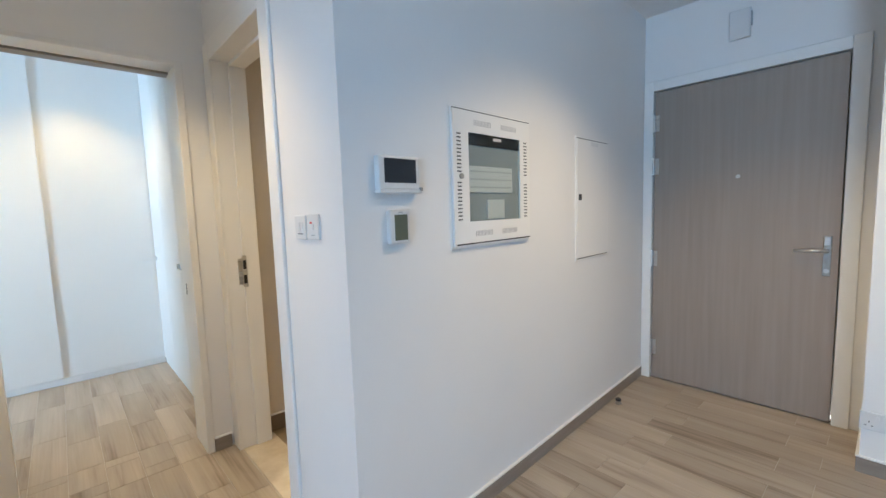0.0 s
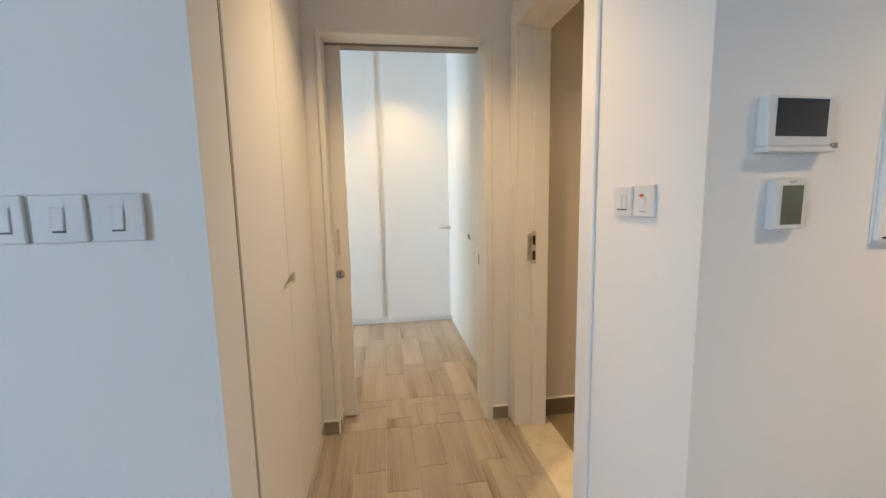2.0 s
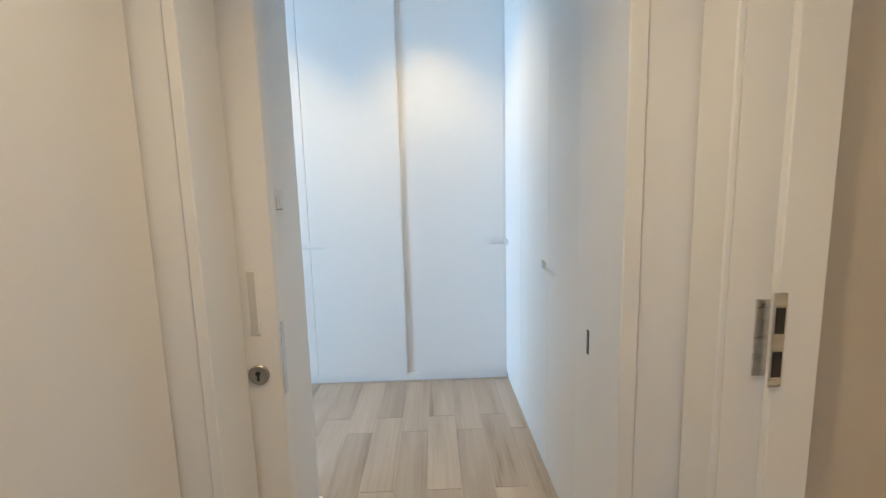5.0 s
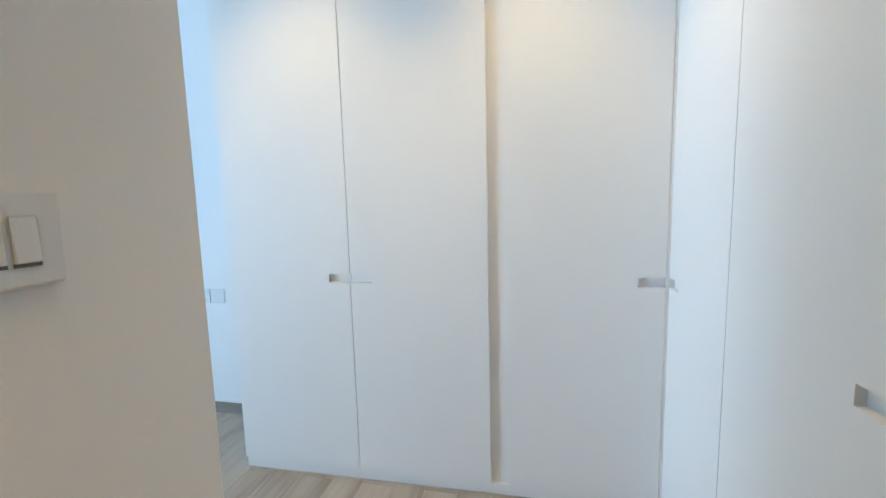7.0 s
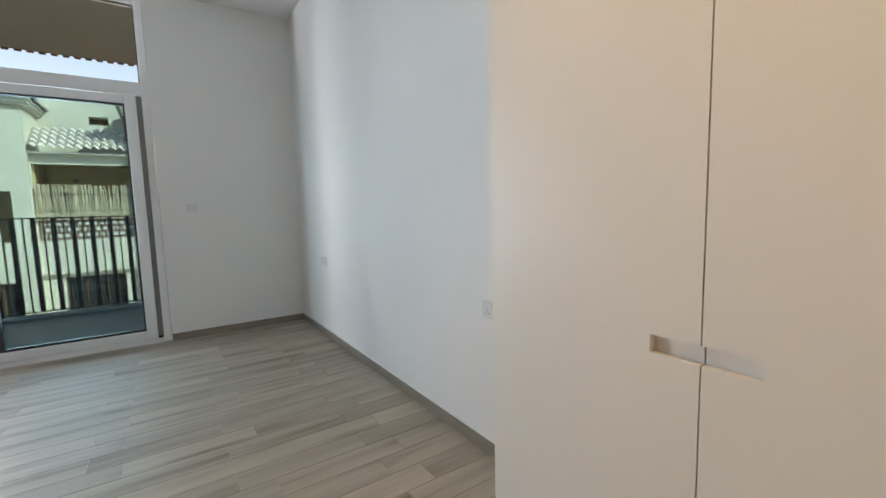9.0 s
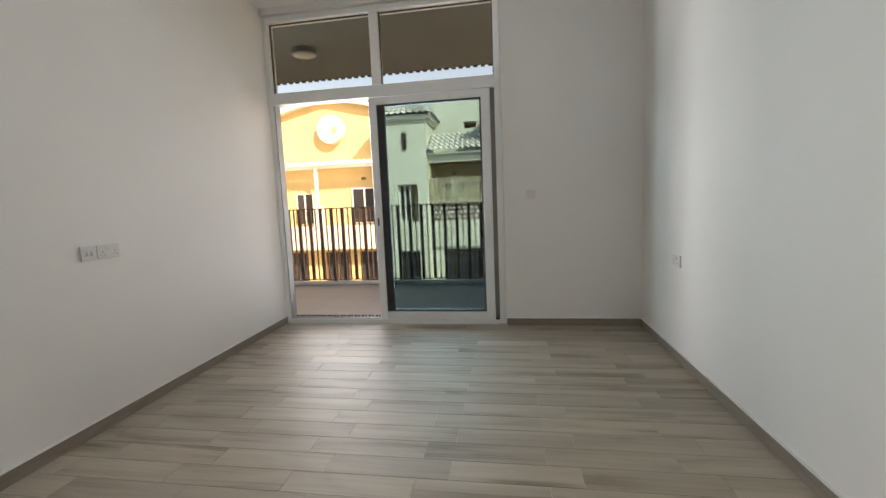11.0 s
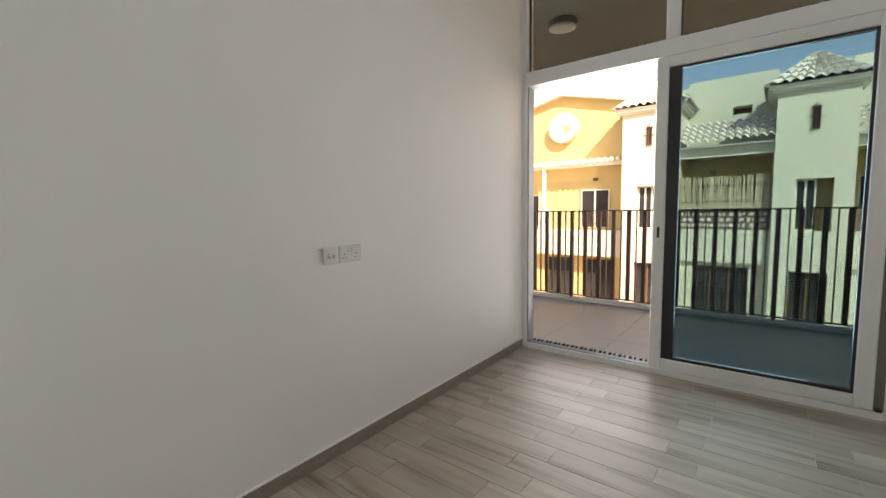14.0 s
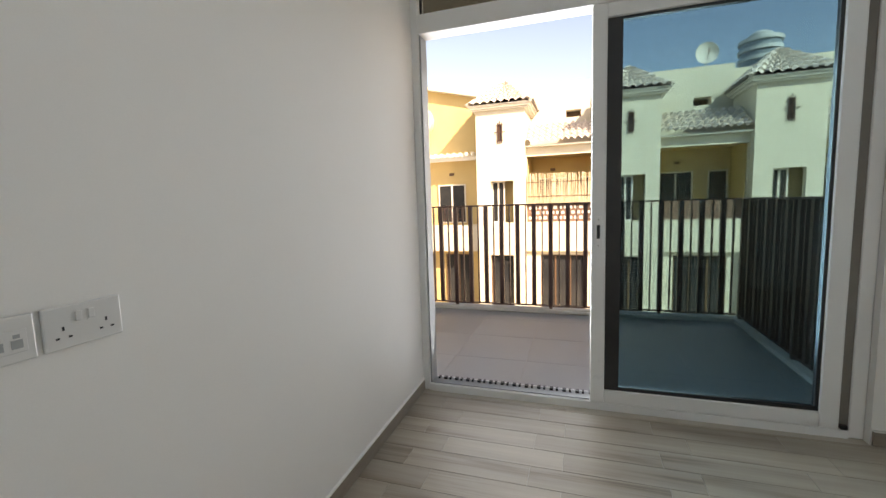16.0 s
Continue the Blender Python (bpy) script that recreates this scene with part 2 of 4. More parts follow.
def box(bm, x0, x1, y0, y1, z0, z1, bevel=0.0, seg=1):
    vs = [bm.verts.new((x, y, z)) for z in (z0, z1) for x, y in ((x0, y0), (x1, y0), (x1, y1), (x0, y1))]
    fs = [bm.faces.new([vs[i] for i in q]) for q in ((3, 2, 1, 0), (4, 5, 6, 7), (0, 1, 5, 4), (1, 2, 6, 5), (2, 3, 7, 6), (3, 0, 4, 7))]
    if bevel:
        es = list({e for f in fs for e in f.edges})
        bmesh.ops.bevel(bm, geom=es, offset=bevel, segments=seg, affect='EDGES', profile=0.5)
    return bm


def prism(bm, pts, z0, z1):
    """An upright prism on a plan outline given anticlockwise."""
    lo = [bm.verts.new((x, y, z0)) for x, y in pts]
    hi = [bm.verts.new((x, y, z1)) for x, y in pts]
    bm.faces.new(lo[::-1]); bm.faces.new(hi)
    n = len(pts)
    for i in range(n):
        bm.faces.new((lo[i], lo[(i + 1) % n], hi[(i + 1) % n], hi[i]))
    return bm


def frame_plate(bm, x0, x1, z0, z1, a0, a1, c0, c1, y0, y1):
    """An upright plate in x and z with one rectangular opening."""
    o, n = ((x0, z0), (x1, z0), (x1, z1), (x0, z1)), ((a0, c0), (a1, c0), (a1, c1), (a0, c1))
    r = [[bm.verts.new((x, y, z)) for x, z in loop] for y in (y0, y1) for loop in (o, n)]
    for i in range(4):
        j = (i + 1) % 4
        for p, q in ((0, 1), (1, 3), (3, 2), (2, 0)):
            bm.faces.new((r[p][i], r[p][j], r[q][j], r[q][i]))
    bmesh.ops.recalc_face_normals(bm, faces=bm.faces)
    return bm


def slab_yz(bm, pts, x0, x1):
    """A prism along x on an outline in y and z."""
    lo = [bm.verts.new((x0, y, z)) for y, z in pts]
    hi = [bm.verts.new((x1, y, z)) for y, z in pts]
    n = len(pts)
    bm.faces.new(lo[::-1]); bm.faces.new(hi)
    for i in range(n):
        bm.faces.new((lo[i], lo[(i + 1) % n], hi[(i + 1) % n], hi[i]))
    bmesh.ops.recalc_face_normals(bm, faces=bm.faces)
    return bm


def tube(bm, a, b, r, n=12, r2=None, cap=True):
    a, b = Vector(a), Vector(b)
    m = (b - a).to_track_quat('Z', 'Y').to_matrix().to_4x4()
    m.translation = (a + b) / 2
    bmesh.ops.create_cone(bm, cap_ends=cap, segments=n, radius1=r, radius2=r if r2 is None else r2, depth=(b - a).length, matrix=m)
    return bm


def lathe(bm, profile, centre, axis='z', n=24):
    """A turned body: profile of (radius, height)."""
    rings = []
    for r, h in profile:
        ring = []
        for i in range(n):
            t = 2 * math.pi * i / n
            p = (r * math.cos(t), r * math.sin(t), h)
            if axis == 'x':
                p = (p[2], p[0], p[1])
            elif axis == 'y':
                p = (p[0], p[2], p[1])
            ring.append(bm.verts.new(Vector(centre) + Vector(p)))
        rings.append(ring)
    for a, b in zip(rings, rings[1:]):
        for i in range(n):
            bm.faces.new((a[i], a[(i + 1) % n], b[(i + 1) % n], b[i]))
    bm.faces.new(rings[0][::-1]); bm.faces.new(rings[-1])
    bmesh.ops.recalc_face_normals(bm, faces=bm.faces)
    return bm


def mesh_of(name, bm, material, smooth=False):
    me = bpy.data.meshes.new(name)
    bm.to_mesh(me)
    bm.free()
    me.materials.append(material)
    if smooth:
        for f in me.polygons:
            f.use_smooth = True
    return me


def part(name, bm, material, parent, label="", smooth=False, kind=""):
    ob = new(name, mesh_of(name, bm, material, smooth))
    ob.parent = parent
    return tagged(ob, label, kind=kind)


def thing(name, m, label, category, group="", kind=""):
    ob = new(name)
    ob.empty_display_size = 0.1
    ob.matrix_world = m
    return tagged(ob, label, category, group, kind)


def structure(name, bm, material, label, category):
    return tagged(new(name, mesh_of(name, bm, material)), label, category, kind="structure")

# ---- structure ----
CH, PH, BH = 2.60, 2.65, 3.29      # ceilings: corridor, wardrobe passage, bedroom


def entry_y(x):
    return 1.235 + (x - 0.79) * 0.0475


def left_y(x):
    return 1.285 + (x + 5.13) * 0.0245


FLOOR_Z = -0.0025
bm = bm_new(); box(bm, -5.05, 3.4, -4.0, 5.05, -0.30, FLOOR_Z)
floor = structure("floor", bm, GROUT, "wood-look porcelain plank floor with pale grout joints", "floor")

bm = bm_new()
prism(bm, [(0.79, 1.235), (3.36, entry_y(3.36)), (3.36, 1.52), (0.93, 1.42), (0.93, 1.70), (0.79, 1.70)], FLOOR_Z, CH)
structure("wall_entry", bm, PAINT, "white painted wall beside the entrance door", "wall")
bm = bm_new()
box(bm, 0.79, 0.93, 1.70, 2.60, 2.115, CH)
box(bm, 0.79, 0.93, 2.535, 2.60, FLOOR_Z, 2.115)
structure("wall_bathroom_door", bm, PAINT, "white painted wall above the bathroom doorway", "wall")
bm = bm_new()
box(bm, -0.275, -0.182, 2.60, 2.735, FLOOR_Z, 2.09)
box(bm, 0.648, 1.42, 2.60, 2.84, FLOOR_Z, CH)
box(bm, -0.275, 0.648, 2.60, 2.735, 2.09, CH)
box(bm, -0.275, 0.648, 2.82, 2.92, 2.13, CH)
structure("wall_sliding_door", bm, PAINT, "white painted wall with the pocket of a sliding door", "wall")
bm = bm_new()
prism(bm, [(-1.0, 2.735), (-0.275, 2.735), (-0.275, 2.80), (-0.90, 2.80), (-0.90, 2.90), (-0.218, 2.90), (-0.218, 3.335), (-1.0, 3.335)], FLOOR_Z, PH)
structure("wall_switch", bm, PAINT, "white painted wall end between passage and bedroom", "wall")
bm = bm_new()
prism(bm, [(-1.0, 1.24), (-0.236, 1.24), (-0.236, 1.442), (-1.0, 1.442)], FLOOR_Z, CH)
structure("wall_closet", bm, PAINT, "white painted wall with three switch plates", "wall")
bm = bm_new(); box(bm, -1.0, -0.90, 1.455, 2.734, FLOOR_Z, CH)
structure("wall_closet_back", bm, PAINT, "white painted wall behind the closet", "wall")
bm = bm_new(); prism(bm, [(-5.2, left_y(-5.2)), (-5.2, 1.24), (-1.0, 1.24), (-1.0, left_y(-1.0))], FLOOR_Z, BH)
structure("wall_south", bm, PAINT, "white painted bedroom wall with a socket pair", "wall")
bm = bm_new(); box(bm, -1.0, -0.9, 1.444, 3.33, CH + 0.09, BH)
structure("wall_east_bedroom", bm, PAINT, "white painted bedroom wall", "wall")
bm = bm_new(); box(bm, -5.2, 1.46, 4.99, 5.15, FLOOR_Z, BH)
structure("wall_north", bm, PAINT, "white painted bedroom wall with low sockets", "wall")
bm = bm_new()
box(bm, -5.2, -5.0, 3.705, 4.99, FLOOR_Z, BH)
box(bm, -5.2, -5.0, 1.288, 3.705, 3.225, BH)
structure("wall_window", bm, PAINT, "white painted wall around the balcony door", "wall")
bm = bm_new(); box(bm, 1.33, 1.42, 2.84, 4.99, FLOOR_Z, PH)
structure("wall_wardrobe_back", bm, PAINT, "white painted wall behind the wardrobe", "wall")
# entrance: the door stands in this wall, the recess is closed by a deeper block
bm = bm_new()
box(bm, 3.325, 3.46, 1.29, 1.52, FLOOR_Z, CH)
box(bm, 3.325, 3.46, 0.15, 0.275, FLOOR_Z, CH)
box(bm, 3.325, 3.46, 0.275, 1.29, 2.095, CH)
structure("wall_entrance_door", bm, PAINT, "white painted wall round the entrance door", "wall")
bm = bm_new(); box(bm, 2.85, 3.46, -4.0, 0.15, FLOOR_Z, CH)
structure("wall_hall_block", bm, PAINT, "white painted projecting wall by the entrance", "wall")
bm = bm_new(); box(bm, 3.46, 3.60, 0.0, 1.52, FLOOR_Z, CH)
structure("wall_outer_lobby", bm, PAINT, "plain wall behind the entrance door", "wall")
# unseen living room walls; the opening is sized for the light in the hall
bm = bm_new(); wl = ((-4.14, -3.2, FLOOR_Z, CH), (-1.3, 1.24, FLOOR_Z, CH), (-3.2, -1.3, 2.3, CH), (-3.2, -1.3, FLOOR_Z, 0.25))
for q in wl:
    box(bm, -5.2, -5.0, *q)
structure("wall_living_west", bm, PAINT, "unseen white living room wall added to shape the hall's light", "wall")
bm = bm_new()
box(bm, -5.0, 2.85, -4.14, -4.0, FLOOR_Z, CH)
structure("wall_living_south", bm, PAINT, "unseen white living room wall added to shape the hall's light", "wall")
# ceilings
bm = bm_new(); box(bm, -5.2, 3.46, -4.14, 1.235, CH, CH + 0.08); box(bm, -0.9, 3.46, 1.235, 2.90, CH, CH + 0.08)
structure("ceiling", bm, CEIL, "smooth white painted corridor ceiling", "ceiling")
bm = bm_new(); box(bm, -1.14, 1.46, 2.90, 4.99, PH, PH + 0.08)
structure("ceiling_passage", bm, CEIL, "lowered white ceiling above the wardrobes", "ceiling")
bm = bm_new(); box(bm, -1.16, -1.14, 3.335, 4.99, PH, BH)
structure("ceiling_step", bm, CEIL, "white upright face of the lowered ceiling", "ceiling")
bm = bm_new(); box(bm, -5.2, -0.9, 1.24, 5.15, BH, BH + 0.08)
structure("ceiling_bedroom", bm, CEIL, "smooth white painted bedroom ceiling", "ceiling")
# roof of the building, unseen and added to block the sun, and the balcony soffit
bm = bm_new(); box(bm, -5.2, 3.6, -4.2, 5.2, 3.40, 3.60)
structure("roof", bm, KERB, "plain concrete roof slab, unseen, added to block the sun", "roof")
# soffit colour is darkened for shade that the daylight lamp washes out
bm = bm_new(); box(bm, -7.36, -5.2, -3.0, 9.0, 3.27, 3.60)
soffit = structure("balcony_soffit", bm, surface("soffit_render_shaded", (0.115, 0.115, 0.10), (0.15, 0.15, 0.13), 0.85, 1.2, 60, 0.15), "grey rendered balcony soffit with shade put into its colour", "soffit")
# bathroom shell
bm = bm_new(); box(bm, 0.93, 3.46, 1.53, 3.9, -0.30, -0.010)
bath_floor = structure("bathroom_floor", bm, GROUT, "tan bathroom floor with large tiles", "floor")
bm = bm_new(); box(bm, 1.425, 3.46, 3.77, 3.9, 0, CH)
structure("wall_bathroom_back", bm, BATH_WALL, "beige bathroom wall behind the toilet", "wall")
bm = bm_new(); box(bm, 3.33, 3.46, 1.53, 3.77, 0, CH)
structure("wall_bathroom_side", bm, BATH_WALL, "beige bathroom side wall", "wall")
bm = bm_new(); prism(bm, [(0.935, 2.585), (1.44, 2.585), (1.44, 3.765), (1.425, 3.765), (1.425, 2.598), (0.935, 2.598)], 0.0, 2.30)
structure("wall_bathroom_pier", bm, BATH_WALL, "beige plastered bathroom wall corner", "wall")
bm = bm_new(); box(bm, 0.935, 3.33, 1.53, 3.77, 2.31, 2.36)
structure("ceiling_bathroom", bm, CEIL, "low white bathroom ceiling", "ceiling")
bm = bm_new(); box(bm, 0.795, 0.985, 1.80, 2.50, -0.02, 0.004, 0.002)
structure("threshold", bm, MARBLE, "cream marble threshold under the bathroom doorway", "threshold")


# skirtings: tile strips 8 cm high
def skirting(name, pts, material=SKIRT, h=0.074, d=0.011, label="taupe tile skirting along the wall", cap=True):
    bm = bm_new()
    for (xa, ya), (xb, yb) in pts:
        v = Vector((xb - xa, yb - ya, 0)); L = v.length; v.normalize()
        n = Vector((-v.y, v.x, 0))
        o = Vector((xa, ya, 0))
        q = [o, o + v * L, o + v * L + n * d, o + n * d]
        lo = [bm.verts.new(p + Vector((0, 0, 0.0))) for p in q]
        hi = [bm.verts.new(p + Vector((0, 0, h - (0.004 if i > 1 else 0)))) for i, p in enumerate(q)]
        bm.faces.new(lo[::-1]); bm.faces.new(hi)
        for i in range(4):
            bm.faces.new((lo[i], lo[(i + 1) % 4], hi[(i + 1) % 4], hi[i]))
    bmesh.ops.recalc_face_normals(bm, faces=bm.faces)
    ob = structure(name, bm, material, label, "skirting")
    if cap:
        bm = bm_new()
        for (xa, ya), (xb, yb) in pts:
            v = Vector((xb - xa, yb - ya, 0)).normalized(); n = Vector((-v.y, v.x, 0))
            q = [Vector((xa, ya, 0)), Vector((xb, yb, 0)), Vector((xb, yb, 0)) + n * (d + 0.0025), Vector((xa, ya, 0)) + n * (d + 0.0025)]
            lo = [bm.verts.new(p + Vector((0, 0, h))) for p in q]; hi = [bm.verts.new(p + Vector((0, 0, h + 0.006))) for p in q]
            bm.faces.new(lo[::-1]); bm.faces.new(hi)
            for i in range(4):
                bm.faces.new((lo[i], lo[(i + 1) % 4], hi[(i + 1) % 4], hi[i]))
        bmesh.ops.recalc_face_normals(bm, faces=bm.faces)
        part("sealant", bm, PAINT, ob)
    return ob


skirting("baseboard_entry", [((3.31, entry_y(3.31)), (0.80, entry_y(0.80)))])
skirting("baseboard_corner", [((0.79, 1.235), (0.79, 1.70))])
skirting("baseboard_sliding_door", [((-0.187, 2.60), (-0.262, 2.60)), ((0.765, 2.60), (0.678, 2.60))])
skirting("baseboard_pocket", [((-0.182, 2.73), (-0.182, 2.60))])
skirting("baseboard_south", [((-5.04, left_y(-5.04)), (-1.0, left_y(-1.0)))])
skirting("baseboard_north", [((-1.14, 4.99), (-5.0, 4.99))])
skirting("baseboard_window", [((-5.0, 4.978), (-5.0, 3.712))])
skirting("baseboard_switch", [((-0.218, 3.335), (-0.218, 2.93))])
skirting("baseboard_hall_block", [((2.85, -4.0), (2.85, 0.15)), ((2.84, 0.15), (3.30, 0.15))])
skirting("baseboard_bathroom", [((1.44, 2.585), (0.94, 2.585)), ((1.44, 3.765), (1.44, 2.585))[::-1], ((3.33, 3.77), (1.44, 3.77))], BATH_SKIRT, 0.10, 0.012, "brown tile skirting in the bathroom", True)

# ---- balcony and its glazed door ----
bm = bm_new(); box(bm, -7.5, -5.2, -3.0, 3.99, -0.35, -0.035)
deck = structure("balcony_floor", bm, GROUT, "grey tiled balcony floor", "floor")
bm = bm_new(); box(bm, -7.47, -7.33, -3.0, 3.95, -0.03, 0.012, 0.006); box(bm, -7.33, -5.2, 3.81, 3.95, -0.03, 0.012, 0.006)
structure("balcony_kerb", bm, KERB, "pale low concrete kerb under the railing", "kerb")

win = thing("balcony_window", pose(0, 0, 0), "white framed balcony glazing with transom lights and a sliding door", "window", kind="structure")
win.name = "window_1"
X0, X1 = -5.17, -5.045
bm = bm_new()
box(bm, X0, X1, 1.286, 1.332, 0.0, 3.222, 0.004)
box(bm, X0, X1, 3.640, 3.704, 0.0, 3.222, 0.004)
box(bm, X0, X1, 1.332, 3.640, 3.165, 3.222, 0.004)
box(bm, X0, X1, 1.332, 3.640, 2.345, 2.462, 0.004)
box(bm, X0, X1, 2.425, 2.510, 2.462, 3.165, 0.004)
box(bm, X0 - 0.02, X1 + 0.006, 1.332, 3.640, -0.012, 0.045, 0.004)
part("window_frame", bm, PVC, win)
bm = bm_new(); box(bm, X0 + 0.02, X0 + 0.06, 2.40, 2.46, 0.045, 2.345, 0.003); box(bm, X0 + 0.02, X0 + 0.06, 3.58, 3.64, 0.045, 2.345, 0.003)
part("fixed_frame", bm, PVC, win)
bm = bm_new()
for a, b, c, d in ((1.332, 2.425, 2.462, 3.165), (2.510, 3.640, 2.462, 3.165)):
    for q in ((a, b, c, c + 0.010), (a, b, d - 0.010, d), (a, a + 0.010, c, d), (b - 0.010, b, c, d)):
        box(bm, -5.118, -5.098, *q)
part("transom_gasket", bm, BLACK, win, "black rubber gasket")
for a, b in ((1.34, 2.42), (2.515, 3.635)):
    bm = bm_new(); box(bm, -5.112, -5.106, a, b, 2.465, 3.16)
    part("pane", bm, TRANSOM_GLASS, win, "tinted transom pane").visible_shadow = False
bm = bm_new(); box(bm, -5.138, -5.132, 2.46, 3.58, 0.05, 2.34)
part("pane", bm, TINT, win, "green tinted fixed pane").visible_shadow = False
bm = bm_new(); box(bm, -5.165, -5.06, 1.335, 1.345, 0.046, 2.34); box(bm, -5.16, -5.06, 1.345, 2.37, 0.046, 0.052)
part("track", bm, GREY, win, "grey aluminium door track")
# dark blocks modelled in place of the railing's shade dashes on the track
bm = bm_new()
for i in range(26):
    y = 1.37 + i * 0.04
    box(bm, -5.150, -5.120, y, y + (0.022 if i % 2 else 0.012), 0.052, 0.066)
part("track_rail_shade", bm, BLACK, win, "dark dashes in the track standing for the railing's shade", kind="stuff")
bm = bm_new(); box(bm, -5.13, -5.055, 3.596, 3.640, 0.046, 2.34)
part("jamb_channel", bm, surface("taupe_channel", (0.17, 0.155, 0.14), (0.21, 0.19, 0.17), 0.5, 6), win, "taupe grey closing channel")
bm = bm_new(); box(bm, -5.072, -5.03, 3.600, 3.632, 0.045, 0.068, 0.004)
part("track_stop", bm, BLACK, win, "black rubber stop")
slider = part("sliding_door", box(bm_new(), -5.095, -5.035, 2.375, 2.455, 0.047, 2.338, 0.005), PVC, win)
bm = bm_new()
box(bm, -5.095, -5.035, 3.508, 3.594, 0.047, 2.338, 0.005)
box(bm, -5.095, -5.035, 2.455, 3.508, 2.262, 2.338, 0.005)
box(bm, -5.095, -5.035, 2.455, 3.508, 0.047, 0.128, 0.005)
part("sash_rails", bm, PVC, slider)
bm = bm_new()
for q in ((2.455, 3.508, 0.128, 0.150), (2.455, 3.508, 2.246, 2.262), (2.455, 2.535, 0.15, 2.246), (3.492, 3.508, 0.15, 2.246)):
    box(bm, -5.082, -5.048, *q)
part("sash_gasket", bm, BLACK, slider, "wide black glazing bead")
bm = bm_new(); box(bm, -5.068, -5.062, 2.535, 3.492, 0.15, 2.246)
part("pane", bm, TINT, slider, "green tinted sliding pane")
bm = bm_new(); box(bm, -5.036, -5.030, 2.397, 2.433, 0.985, 1.175, 0.003); part("lock_plate", bm, PVC, slider)
bm = bm_new(); box(bm, -5.0335, -5.028, 2.406, 2.424, 1.045, 1.125, 0.002); part("finger_pull", bm, BLACK, slider, "black recessed finger pull")
bm = bm_new()
for z in (1.005, 1.155):
    tube(bm, (-5.031, 2.415, z), (-5.029, 2.415, z), 0.004, 10)
part("lock_screws", bm, DARK_STEEL, slider, kind="stuff")


def railing(name, p0, p1, z0=0.040, z1=1.245):
    a, b = Vector((*p0, 0)), Vector((*p1, 0))
    v = b - a; L = v.length
    ang = math.degrees(math.atan2(v.y, v.x))
    r = thing(name, pose(a.x, a.y, 0, 0, 0, ang), "dark brown metal balcony railing with alternating wide and thin bars", "railing")
    part("top_rail", box(bm_new(), 0, L, -0.025, 0.025, z1 - 0.018, z1, 0.003), IRON, r)
    part("bottom_rail", box(bm_new(), 0, L, -0.020, 0.020, z0, z0 + 0.014, 0.002), IRON, r)
    wide = mesh_of("wide_bar", box(bm_new(), -0.0235, 0.0235, -0.022, 0.022, z0 + 0.014, z1 - 0.018), IRON)
    thin = mesh_of("thin_bar", box(bm_new(), -0.006, 0.006, -0.018, 0.018, z0 + 0.014, z1 - 0.018), IRON)
    foot = mesh_of("post_foot", box(bm_new(), -0.018, 0.018, -0.018, 0.018, 0.010, z0), IRON)
    n = int(L / 0.19)
    for i in range(n + 1):
        for me, off in ((wide, 0.03), (thin, 0.125)):
            x = i * 0.19 + off
            if x < L - 0.01:
                ob = new(me.name, me); ob.parent = r; ob.location = (x, 0, 0)
        if i % 6 == 0:
            ob = new("post_foot", foot); ob.parent = r; ob.location = (i * 0.19 + 0.03, 0, 0)
    return r


railing("balcony_railing", (-7.40, -2.6), (-7.40, 3.84))
railing("balcony_railing", (-7.37, 3.865), (-5.22, 3.865))
# lamp under the soffit
bl = thing("balcony_ceiling_lamp", pose(-6.10, 1.215, 3.27), "round dark rimmed lamp with a white diffuser on the soffit", "lamp")
part("rim", lathe(bm_new(), [(0.150, 0.0), (0.155, -0.01), (0.155, -0.062), (0.140, -0.066)], (0, 0, 0), n=40), surface("bronze_rim", (0.10, 0.085, 0.075), (0.13, 0.11, 0.10), 0.4, 5), bl, smooth=False)
part("diffuser", lathe(bm_new(), [(0.138, -0.060), (0.138, -0.070), (0.10, -0.080), (0.02, -0.083)], (0, 0, 0), n=40), DIFFUSER, bl, "white opal diffuser", True)
# row of small dark blocks along the soffit's outer edge
bm = bm_new()
for i in range(60):
    y = -2.0 + i * 0.11
    box(bm, -7.385, -7.345, y, y + 0.065, 3.25, 3.28, 0.004)
tagged(new("soffit_edge_dashes", mesh_of("soffit_edge_dashes", bm, IRON)), "row of small dark blocks along the balcony soffit edge", "trim", kind="structure")

# ---- doors and joinery ----
def door_leaf(bm, w, h, t):
    return box(bm, 0, w, 0, t, 0, h, 0.003)


# entrance door in the wall at x = 3.32, leaf seen from the hall
ed = thing("entrance_door", pose(3.325, 0.285, 0), "closed taupe laminate entrance door in a white frame", "door", kind="structure")
ed.name = "door_1"
leaf = part("door_leaf", box(bm_new(), -0.004, 0.045, 0.006, 0.994, 0.008, 2.075, 0.002), TAUPE, ed, "taupe woodgrain laminate leaf")
bm = bm_new()
box(bm, -0.022, 0.05, -0.075, -0.002, -0.0, 2.150, 0.003); box(bm, -0.022, 0.05, 1.002, 1.066, 0, 2.150, 0.003); box(bm, -0.022, 0.05, -0.002, 1.002, 2.083, 2.150, 0.003)
part("door_frame", bm, FRAME_PAINT, ed, "white painted steel frame")
bm = bm_new(); box(bm, 0.02, 0.05, 0.0, 1.0, 0.0, 0.008)
part("door_seal", bm, BLACK, ed)
for z in (0.24, 0.90, 1.56, 1.86):
    bm = bm_new(); tube(bm, (-0.012, 0.998, z - 0.06), (-0.012, 0.998, z + 0.06), 0.010, 12); box(bm, -0.006, -0.003, 0.965, 0.998, z - 0.055, z + 0.055)
    part("hinge", bm, STEEL, ed)
